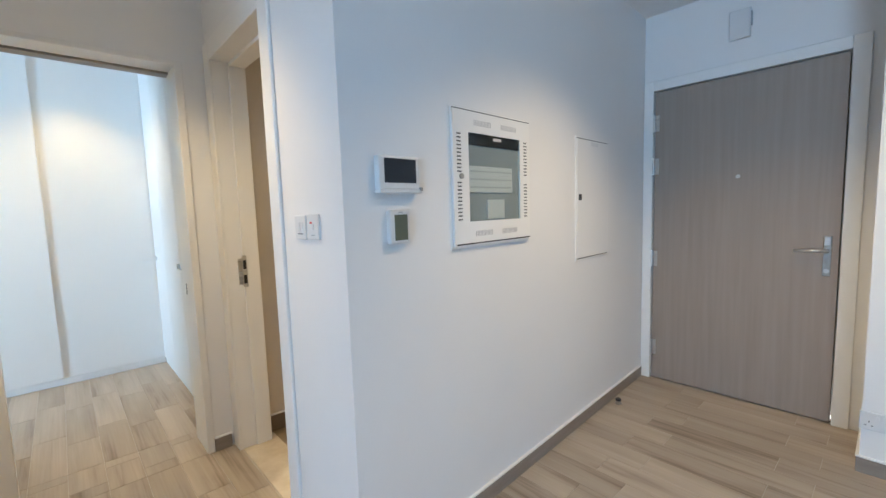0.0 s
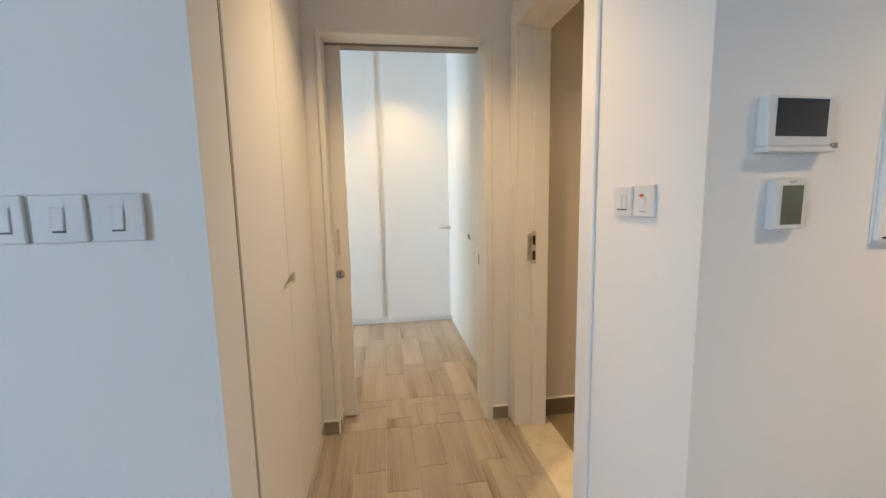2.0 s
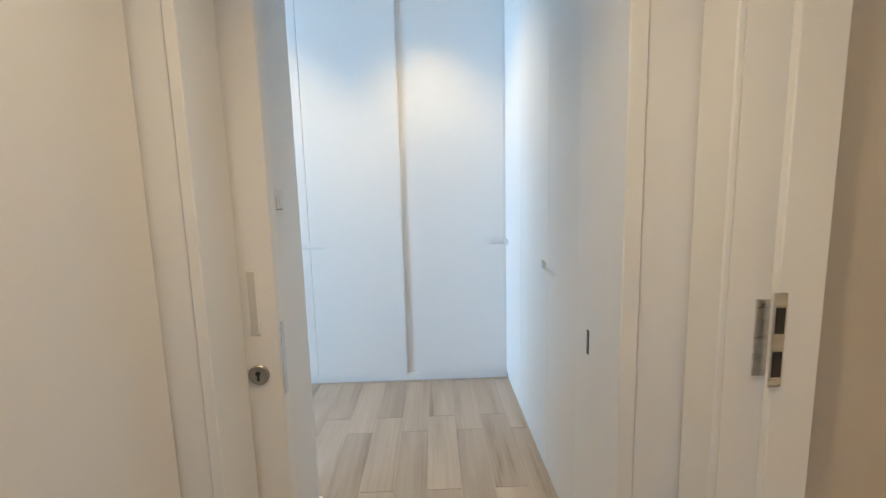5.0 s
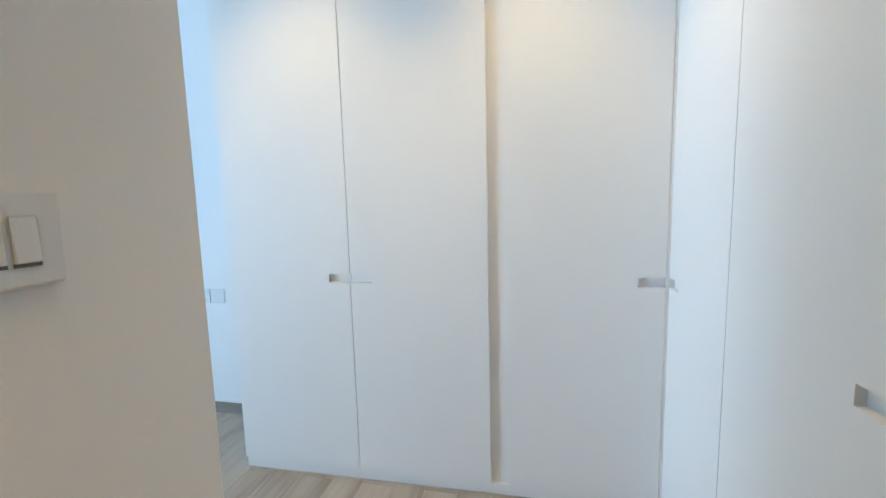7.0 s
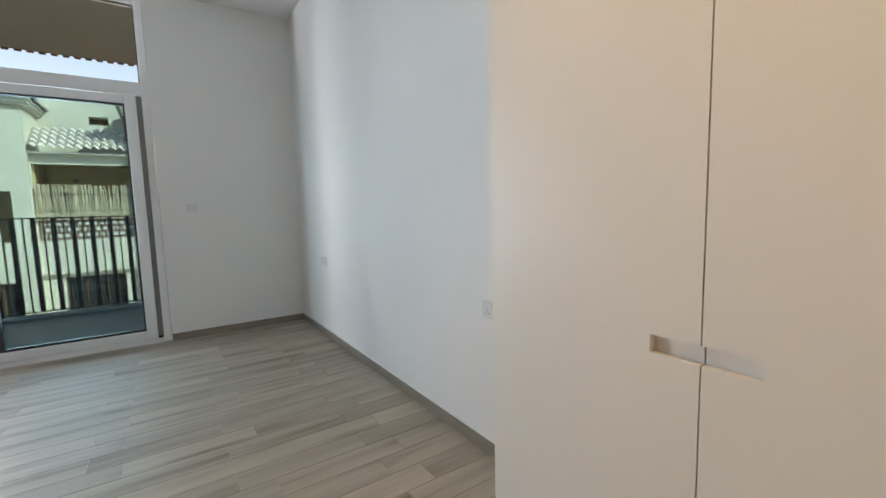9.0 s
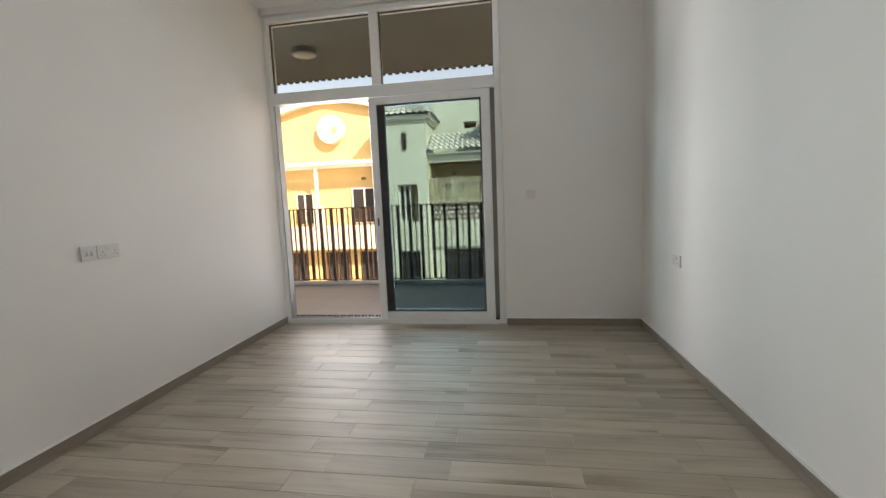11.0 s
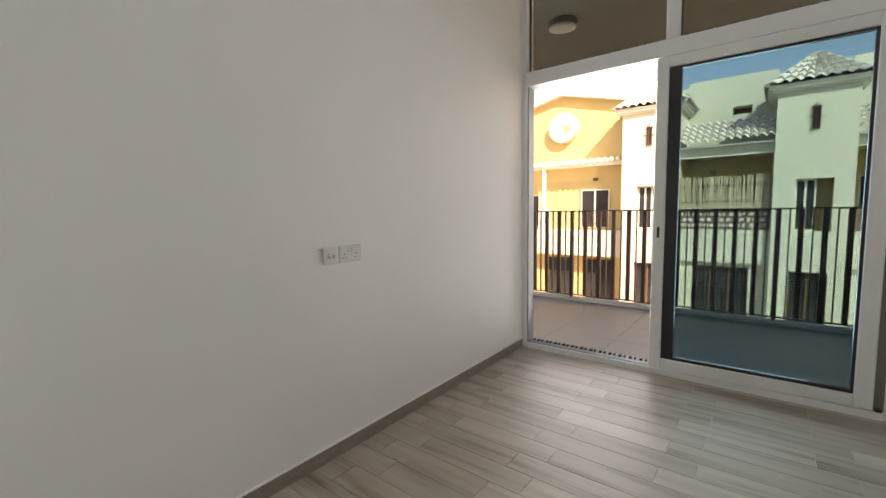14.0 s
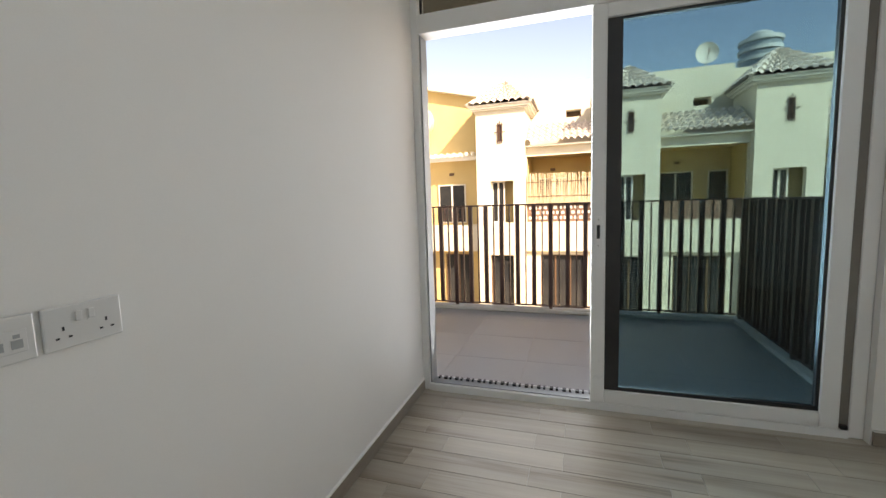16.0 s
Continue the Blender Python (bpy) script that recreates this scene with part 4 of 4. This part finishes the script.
loft(bm, [oval_ring(bm, z, w, 0.02, l) for z, w, l in ((0.401, 0.180, 0.52), (0.405, 0.186, 0.53), (0.422, 0.186, 0.53), (0.429, 0.176, 0.515), (0.432, 0.12, 0.44))])
part("lid", bm, PLASTIC, wc, "white closed lid", True)

# cabinet above the toilet
wcab = thing("wall_cabinet", pose(2.99, 3.77, 1.205), "pale grey wall cabinet with a brown bottom board", "cabinet")
part("body", box(bm_new(), 0.0, 0.335, -0.14, 0.0, 0.022, 0.90, 0.002), BATH_WALL, wcab)
part("bottom_board", box(bm_new(), -0.004, 0.335, -0.15, 0.0, 0.0, 0.022, 0.002), TIMBER, wcab, "brown timber bottom board")
part("door", box(bm_new(), 0.003, 0.332, -0.158, -0.142, 0.024, 0.897, 0.002), FRAME_PAINT, wcab)

# ---- outside ----
GZ = -3.3
bm = bm_new(); box(bm, -400, 60, -300, 300, GZ - 0.3, GZ)
structure("ground", bm, SAND, "pale paved ground between the buildings", "ground")
# unseen mass below and beside the balcony, added so that light and shade are closed
bm = bm_new(); box(bm, -5.2, 3.6, -12.0, 14.0, GZ, -0.36); box(bm, -5.2, 3.6, -12.0, -4.2, -0.36, 3.6); box(bm, -5.2, 3.6, 5.2, 14.0, -0.36, 3.6)
structure("wall_light_block", bm, STUCCO, "unseen cream stucco mass added to block light round the flat", "wall")


def tiled_slope(bm, a, b, c, d, waves, courses, amp=0.035, step=0.03):
    """Barrel tiles on a slope: a-b is the eave, d-c the upper edge."""
    a, b, c, d = (Vector(p) for p in (a, b, c, d))
    n = (b - a).cross(d - a).normalized()
    cols = waves * 6
    rows = []
    for k in range(courses):
        for v, lift in ((k / courses, step), ((k + 1) / courses, 0.0)):
            row = []
            for i in range(cols + 1):
                u = i / cols
                p = (a.lerp(b, u)).lerp(d.lerp(c, u), v)
                w = abs(math.sin(math.pi * waves * u)) ** 1.2
                row.append(bm.verts.new(p + n * (lift + amp * w)))
            rows.append(row)
    for r0, r1 in zip(rows, rows[1:]):
        for i in range(cols):
            bm.faces.new((r0[i], r0[i + 1], r1[i + 1], r1[i]))
    return bm


def recessed_window(parent, y0, y1, z0, z1, x, name="window", mull=1, deep=0.12, frame_mat=TRIM_STONE):
    bm = bm_new()
    f = 0.05
    box(bm, x - deep, x - deep + 0.05, y0, y1, z1 - f, z1); box(bm, x - deep, x - deep + 0.05, y0, y1, z0, z0 + f)
    box(bm, x - deep, x - deep + 0.05, y0, y0 + f, z0 + f, z1 - f); box(bm, x - deep, x - deep + 0.05, y1 - f, y1, z0 + f, z1 - f)
    for k in range(mull):
        c = y0 + (y1 - y0) * (k + 1) / (mull + 1)
        box(bm, x - deep, x - deep + 0.05, c - 0.03, c + 0.03, z0 + f, z1 - f)
    w = part(name, bm, frame_mat, parent)
    part("pane", box(bm_new(), x - deep - 0.01, x - deep + 0.01, y0 + f, y1 - f, z0 + f, z1 - f), FAR_GLASS, w)
    return w


def wall_with_holes(bm, y0, y1, z0, z1, x0, x1, holes):
    """A wall slab with rectangular openings (y0, y1, z0, z1), one joined skin."""
    ys = sorted({y0, y1, *(h[0] for h in holes), *(h[1] for h in holes)})
    zs = sorted({z0, z1, *(h[2] for h in holes), *(h[3] for h in holes)})
    full = {(i, k) for i in range(len(ys) - 1) for k in range(len(zs) - 1)
            if not any(h[0] <= ys[i] and ys[i + 1] <= h[1] and h[2] <= zs[k] and zs[k + 1] <= h[3] for h in holes)}
    made = {}

    def v(x, i, k):
        if (x, i, k) not in made:
            made[x, i, k] = bm.verts.new((x, ys[i], zs[k]))
        return made[x, i, k]

    for i, k in full:
        bm.faces.new((v(x1, i, k), v(x1, i + 1, k), v(x1, i + 1, k + 1), v(x1, i, k + 1)))
        bm.faces.new((v(x0, i, k + 1), v(x0, i + 1, k + 1), v(x0, i + 1, k), v(x0, i, k)))
        for di, dk, (a, b) in ((-1, 0, ((i, k), (i, k + 1))), (1, 0, ((i + 1, k + 1), (i + 1, k))), (0, -1, ((i + 1, k), (i, k))), (0, 1, ((i, k + 1), (i + 1, k + 1)))):
            if (i + di, k + dk) not in full:
                bm.faces.new((v(x1, *a), v(x1, *b), v(x0, *b), v(x0, *a)))
    bmesh.ops.recalc_face_normals(bm, faces=bm.faces)
    return bm


def town_house(y, label, screen):
    h = thing("town_house", pose(-19.0, y, 0), label, "house", "terrace of town houses")
    TW, MW = 1.92, 2.78
    # stair tower
    bm = bm_new()
    wall_with_holes(bm, 0, TW, GZ, 5.0, -0.25, 0, [(0.56, 1.46, 0.45, 2.10), (0.86, 1.06, 3.62, 4.30), (0.5, 1.45, GZ, -0.85)])
    part("tower_wall", bm, STUCCO, h)
    for ya, yb in ((0, 0.2), (TW - 0.2, TW)):
        part("tower_side_wall", box(bm_new(), -3.0, -0.25, ya, yb, GZ, 5.0), STUCCO, h)
    part("tower_back_wall", box(bm_new(), -3.0, -2.8, 0.2, TW - 0.2, GZ, 5.0), STUCCO, h)
    bm = bm_new(); box(bm, -0.9, -0.6, 0.2, TW - 0.2, GZ, 4.6)
    part("inner_wall", bm, OCHRE, h, "ochre wall inside the openings")
    bm = bm_new(); box(bm, -3.12, 0.12, -0.12, TW + 0.12, 4.83, 4.90); box(bm, -3.2, 0.20, -0.20, TW + 0.20, 4.90, 4.984)
    part("eave_cornice", bm, TRIM_STONE, h)
    bm = bm_new(); o = 0.28; z = 5.0
    c1, c2, c3, c4 = (o, -o, z), (o, TW + o, z), (-3.0 - o, TW + o, z), (-3.0 - o, -o, z)
    r1, r2 = (-1.2, TW / 2 - 0.03, 6.12), (-1.2, TW / 2 + 0.03, 6.12)
    for a, b in ((c1, c2), (c2, c3), (c3, c4), (c4, c1)):
        tiled_slope(bm, a, b, r2, r1, 9 if a in (c1, c3) else 13, 6, 0.10, 0.075)
    roof = part("tower_roof", bm, ROOF, h, "hipped clay tile roof")
    bm = bm_new()
    for a in (c1, c2, c3, c4):
        tube(bm, Vector(a) + Vector((0, 0, 0.05)), Vector(r1) + Vector((0, 0.03, 0.06)), 0.07, 8)
    part("ridge_tiles", bm, ROOF, roof)
    bm = bm_new(); box(bm, -3.26, 0.26, -0.26, TW + 0.26, 4.985, 5.03); part("roof_board", bm, TRIM_STONE, roof)
    recessed_window(h, 0.56, 1.08, 0.45, 2.10, -0.02, mull=1, deep=0.28)
    w = recessed_window(h, 0.86, 1.06, 3.62, 4.30, -0.0, mull=0, deep=0.15, frame_mat=TIMBER)
    bm = bm_new()
    for q in (0.88, 0.96, 1.04):
        tube(bm, (0.04, q, 3.55), (0.04, q, 4.42 if q == 0.96 else 4.34), 0.014, 6)
    tube(bm, (0.04, 0.74, 3.98), (0.04, 1.18, 3.98), 0.016, 6); tube(bm, (0.04, 0.82, 4.25), (0.04, 1.10, 4.25), 0.014, 6); tube(bm, (0.04, 0.84, 3.66), (0.04, 1.08, 3.66), 0.014, 6)
    part("window_grille", bm, IRON, w, "wrought iron grille")
    recessed_window(h, 0.5, 1.45, GZ, -0.85, -0.02, "ground_door", 1, 0.22, TIMBER)
    # balcony bay
    Y0, Y1 = TW, TW + MW
    bm = bm_new()
    wall_with_holes(bm, Y0, Y1, GZ, 3.42, -0.55, -0.35, [(Y0 + 0.02, Y1 - 0.02, 0.45, 3.02), (Y0 + 0.55, Y1 - 0.55, GZ, -0.85)])
    part("bay_wall", bm, STUCCO, h)
    part("balcony_band", box(bm_new(), -0.349, -0.18, Y0, Y1, -0.70, 0.45), STUCCO, h)
    bm = bm_new(); box(bm, -2.4, -0.55, Y0, Y1, -0.2, 0.40); part("balcony_slab", bm, STUCCO, h)
    bm = bm_new()
    wall_with_holes(bm, Y0, Y1, 0.40, 3.4, -2.4, -2.1, [(Y0 + 0.30, Y0 + 1.50, 0.45, 2.25), (Y0 + 2.0, Y1 - 0.1, 0.45, 2.25)])
    part("balcony_back_wall", bm, OCHRE, h, "ochre wall at the back of the balcony")
    for ya, yb in ((Y0, Y0 + 0.05), (Y1 - 0.05, Y1)):
        part("balcony_side_wall", box(bm_new(), -2.1, -0.551, ya, yb, 0.40, 3.05), OCHRE, h)
    part("balcony_ceiling", box(bm_new(), -2.1, -0.551, Y0, Y1, 3.06, 3.14), OCHRE, h)
    recessed_window(h, Y0 + 0.30, Y0 + 1.50, 0.45, 2.25, -2.1, "balcony_door", 1, 0.08)
    recessed_window(h, Y0 + 2.0, Y1 - 0.1, 0.45, 2.25, -2.1, "balcony_door", 0, 0.08)
    bm = bm_new(); box(bm, -2.08, -2.0, Y0 + 0.82, Y0 + 1.02, 2.52, 2.64, 0.01); part("wall_lamp", bm, TIMBER, h)
    bm = bm_new(); box(bm, -0.50, -0.38, Y0, Y1, 0.45, 1.14); part("parapet", bm, BRICK, h, "brown openwork brick parapet")
    bm = bm_new()
    for k in range(14):
        for r in range(3):
            cy = Y0 + 0.1 + k * 0.19 + (0.09 if r % 2 else 0)
            if cy + 0.12 < Y1:
                box(bm, -0.38, -0.355, cy, cy + 0.12, 0.55 + r * 0.2, 0.66 + r * 0.2)
    part("parapet_blocks", bm, TRIM_STONE if screen else BRICK, h, kind="stuff")
    recessed_window(h, Y0 + 0.55, Y1 - 0.55, GZ, -0.85, -0.35, "garage_door", 2, 0.15, TIMBER)
    # sloped bay roof and the taller body behind
    bm = bm_new(); tiled_slope(bm, (-0.02, Y0, 3.44), (-0.02, Y1, 3.44), (-1.35, Y1, 4.32), (-1.35, Y0, 4.32), 12, 5, 0.12, 0.09)
    part("bay_roof", bm, ROOF, h, "sloped clay tile roof over the balcony")
    bm = bm_new(); box(bm, -1.4, -0.1, Y0, Y1, 3.36, 3.42); part("fascia", bm, TRIM_STONE, h)
    bm = bm_new(); wall_with_holes(bm, Y0, Y1, 3.42, 6.15, -3.0, -2.2, [(Y0 + 1.45, Y0 + 2.05, 4.72, 5.02)])
    part("body_wall", bm, STUCCO, h)
    part("house_body", box(bm_new(), -9.0, -3.001, -0.3, Y1, GZ, 6.15), STUCCO, h)
    bm = bm_new(); wall_with_holes(bm, 0.0, Y0, 4.9, 6.15, -3.2, -3.0, []); part("body_parapet", bm, STUCCO, h)
    bm = bm_new(); box(bm, -2.9, -2.7, Y0 + 1.45, Y0 + 2.05, 4.72, 5.02); part("vent_opening", bm, TIMBER, h, "dark louvred vent")
    return h


town_house(-1.65, "cream stucco town house with a tiled tower and a screened balcony", True)
town_house(3.05, "cream stucco town house with a tiled tower and open balcony", False)
town_house(7.75, "cream stucco town house with a tiled tower and open balcony", False)
town_house(12.45, "cream stucco town house with a tiled tower and open balcony", False)
town_house(-13.4, "cream stucco town house with a tiled tower and open balcony", False)

# reed screen on the first balcony
rs = thing("reed_screen", pose(-19.30, 0.30, 1.14), "dry reed privacy screen tied to the balcony parapet", "fence")
rng = random.Random(5)
bm = bm_new()
y = 0.0
while y < 2.70:
    w = rng.uniform(0.018, 0.05)
    t = 1.16 + rng.uniform(-0.05, 0.06)
    lean = rng.uniform(-0.05, 0.05)
    p = [(y, 0.0), (y + w, 0.0), (y + w * 0.8 + lean, t), (y + lean, t)]
    slab_yz(bm, p, rng.uniform(0.0, 0.02), rng.uniform(0.03, 0.06))
    y += w * rng.uniform(0.8, 1.25)
part("reeds", bm, REED, rs)
bm = bm_new(); box(bm, 0.055, 0.068, 0, 2.7, 0.30, 0.32); box(bm, 0.055, 0.068, 0, 2.7, 0.85, 0.87); part("tie_rails", bm, TIMBER, rs)

# ochre house with a shallow gable
gh = thing("gabled_house", pose(-20.2, 0, 0), "ochre stucco house with a shallow gable and a pergola", "house")
pts = [(-8.7, GZ), (-1.66, GZ), (-1.66, 5.62), (-4.55, 6.30), (-7.45, 5.62), (-8.7, 5.62)]
front = part("front_wall", slab_yz(bm_new(), pts, -0.4, 0), OCHRE, gh)
cop = bm_new()
for (ya, za), (yb, zb) in zip(pts[2:], pts[3:]):
    slab_yz(cop, [(ya, za), (ya, za + 0.13), (yb, zb + 0.13), (yb, zb)], -0.45, 0.34)
part("coping", cop, TRIM_STONE, gh)
part("house_body", box(bm_new(), -9.0, -0.41, -8.7, -1.66, GZ, 5.35), OCHRE, gh)
med = part("medallion", lathe(bm_new(), [(0.66, 0.0), (0.66, 0.30), (0.63, 0.34), (0.05, 0.34)], (0.0, -4.46, 4.87), 'x', 40), STUCCO, gh, "round pale raised medallion")
part("niche", box(bm_new(), 0.33, 0.36, -4.36, -4.12, 4.66, 4.96), OCHRE, med)
for y0, y1, zz in ((-3.67, -2.43, 2.10), (-6.55, -5.65, 1.95)):
    w = recessed_window(gh, y0, y1, 0.42, zz, 0.13, "window", 1, 0.10)
    bm = bm_new()
    for k in range(9):
        q = y0 + (y1 - y0) * k / 8
        tube(bm, (0.22, q, 0.45), (0.22, q, 1.05), 0.014, 5)
    tube(bm, (0.22, y0, 1.05), (0.22, y1, 1.05), 0.02, 5); tube(bm, (0.22, y0, 0.60), (0.22, y1, 0.60), 0.015, 5)
    part("window_grille", bm, IRON, w, "low wrought iron guard")
bm = bm_new(); box(bm, 0.0, 0.08, -3.15, -2.95, 2.48, 2.60, 0.01); part("wall_lamp", bm, TIMBER, gh)
bm = bm_new(); box(bm, 0.0, 0.75, -8.7, -1.66, -0.75, 0.34); part("balcony_band", bm, STUCCO, gh, "pale balcony band")
for y0, y1 in ((-7.4, -6.2), (-5.2, -4.0), (-3.4, -2.2)):
    recessed_window(gh, y0, y1, GZ, -0.95, 0.14, "ground_door", 1, 0.12, TIMBER)
pg = part("pergola_beam", box(bm_new(), 0.60, 0.74, -8.6, -1.70, 3.04, 3.20), TRIM_STONE, gh, "white timber pergola beam")
raf = mesh_of("rafter", box(bm_new(), 0.0, 0.98, -0.05, 0.05, 3.20, 3.34), TRIM_STONE)
for k in range(26):
    o = new("rafter", raf); o.parent = gh; o.location = (0, -8.5 + k * 0.265, 0)
bm = bm_new(); box(bm, 0.60, 0.74, -5.22, -5.08, 1.3, 3.04, 0.01); box(bm, 0.50, 0.76, -5.38, -4.92, 0.34, 1.3, 0.02); part("pergola_post", bm, TRIM_STONE, gh, "white pergola post on a broad pier")

# satellite dish on the roof
sd = thing("satellite_dish", pose(-24.0, 7.45, 6.15), "pale round satellite dish on a roof pole", "satellite dish")
bm = bm_new(); tube(bm, (0, 0, 0), (0, 0, 1.0), 0.035, 8); part("pole", bm, KERB, sd)
bm = bm_new()
lathe(bm, [(0.02, 0.0), (0.2, 0.03), (0.36, 0.10), (0.44, 0.16), (0.45, 0.15), (0.36, 0.07), (0.2, 0.0)], (0.05, 0, 1.22), 'x', 28)
part("dish", bm, KERB, sd)
bm = bm_new(); tube(bm, (0.08, 0, 0.9), (0.50, 0, 1.20), 0.015, 6); box(bm, 0.48, 0.56, -0.04, 0.04, 1.17, 1.25); part("feed_arm", bm, IRON, sd)
# far round tower
ft = thing("high_rise", pose(-180, 61, GZ), "hazy round residential tower far behind the roofs", "tower")
part("core", lathe(bm_new(), [(5.9, 0), (5.9, 56)], (0, 0, 0), n=36), HIGHRISE_BAND, ft)
bm = bm_new()
for k in range(19):
    lathe(bm, [(6.5, 0.0), (6.5, 1.2)], (0, 0, 2 + k * 3.0), n=36)
part("floor_bands", bm, HIGHRISE, ft)
part("crown", lathe(bm_new(), [(3.5, 56), (3.5, 59), (2, 60)], (0, 0, 0), n=24), HIGHRISE, ft)

# ---- floor pieces ----
PW, PL, GAP = 0.148, 0.605, 0.0025
cache = {}


def piece_mesh(w, l, material, top=0.0, bottom=-0.0024, ch=0.0006, tag="plank"):
    key = (round(w, 3), round(l, 3), tag)
    if key not in cache:
        bm = bm_new()
        rings = []
        for z, i in ((bottom, 0.0), (top - ch, 0.0), (top, ch)):
            rings.append([bm.verts.new(p) for p in ((-w / 2 + i, -l / 2 + i, z), (w / 2 - i, -l / 2 + i, z), (w / 2 - i, l / 2 - i, z), (-w / 2 + i, l / 2 - i, z))])
        for a, b in zip(rings, rings[1:]):
            for i in range(4):
                bm.faces.new((a[i], a[(i + 1) % 4], b[(i + 1) % 4], b[i]))
        bm.faces.new(rings[-1])
        cache[key] = mesh_of(tag, bm, material)
    return cache[key]


def lay(parent, name, x0, x1, y0, y1, material, w, l, px, py, stagger, z=0.0):
    i0 = math.floor((x0 - px) / w)
    i1 = math.ceil((x1 - px) / w)
    for i in range(i0, i1 + 1):
        a, b = max(x0, px + i * w), min(x1, px + (i + 1) * w)
        if b - a < 0.012:
            continue
        off = py + stagger[i % len(stagger)]
        j0, j1 = math.floor((y0 - off) / l), math.ceil((y1 - off) / l)
        for j in range(j0, j1 + 1):
            c, d = max(y0, off + j * l), min(y1, off + (j + 1) * l)
            if d - c < 0.012:
                continue
            ob = new(name, piece_mesh(b - a - GAP, d - c - GAP, material, tag=name))
            ob.parent = parent
            ob.location = ((a + b) / 2, (c + d) / 2, z)


ST = (2.09 - 0.605 * 3, 2.24 - 0.605 * 3)
lay(floor, "plank", -4.99, -1.0, 1.30, 4.99, PLANK, PW, PL, 0.065, 0.0, ST)
lay(floor, "plank", -1.0, 0.76, 2.92, 4.53, PLANK, PW, PL, 0.065, 0.0, ST)
lay(floor, "plank", -0.267, 0.79, 1.23, 2.60, PLANK, PW, PL, 0.065, 0.0, ST)
lay(floor, "plank", -0.18, 0.648, 2.60, 2.92, PLANK, PW, PL, 0.065, 0.0, ST)
lay(floor, "plank", 0.79, 3.33, -0.4, 1.35, PLANK, PW, PL, 0.065, 0.0, ST)
lay(floor, "plank", -1.5, 0.79, -0.4, 1.23, PLANK, PW, PL, 0.065, 0.0, ST)
lay(bath_floor, "floor_tile", 0.985, 3.33, 1.55, 3.77, BATH_TILE, 0.60, 0.60, 1.84, 3.01, (0.0,), 0.0)
lay(deck, "deck_tile", -7.33, -5.2, -2.4, 3.81, DECK, 0.60, 0.60, -5.2, 1.3, (0.0,), -0.0322)

# living planks out of sight, joined
bm = bm_new()
for i in range(44):
    for j in range(-2, 7):
        x0, y0 = -4.98 + i * PW, -3.97 + j * PL + (0.15 if i % 2 else 0.0)
        y1 = min(y0 + PL - GAP, -0.402)
        for xa, xb, ya, yb in ((x0, min(x0 + PW - GAP, 2.85), max(y0, -3.99), y1),):
            if yb - ya > 0.03 and xb - xa > 0.03:
                box(bm, xa, xb, ya, yb, -0.0024, 0.0)
for i in range(24):
    for j in range(-1, 3):
        x0, y0 = -4.98 + i * PW, -0.40 + j * PL + (0.15 if i % 2 else 0.0)
        ya, yb, xb = max(y0, -0.40), min(y0 + PL - GAP, 1.235), min(x0 + PW - GAP, -1.502)
        if yb - ya > 0.03 and xb - x0 > 0.03:
            box(bm, x0, xb, ya, yb, -0.0024, 0.0)
part("plank_field", bm, PLANK, floor, kind="stuff")
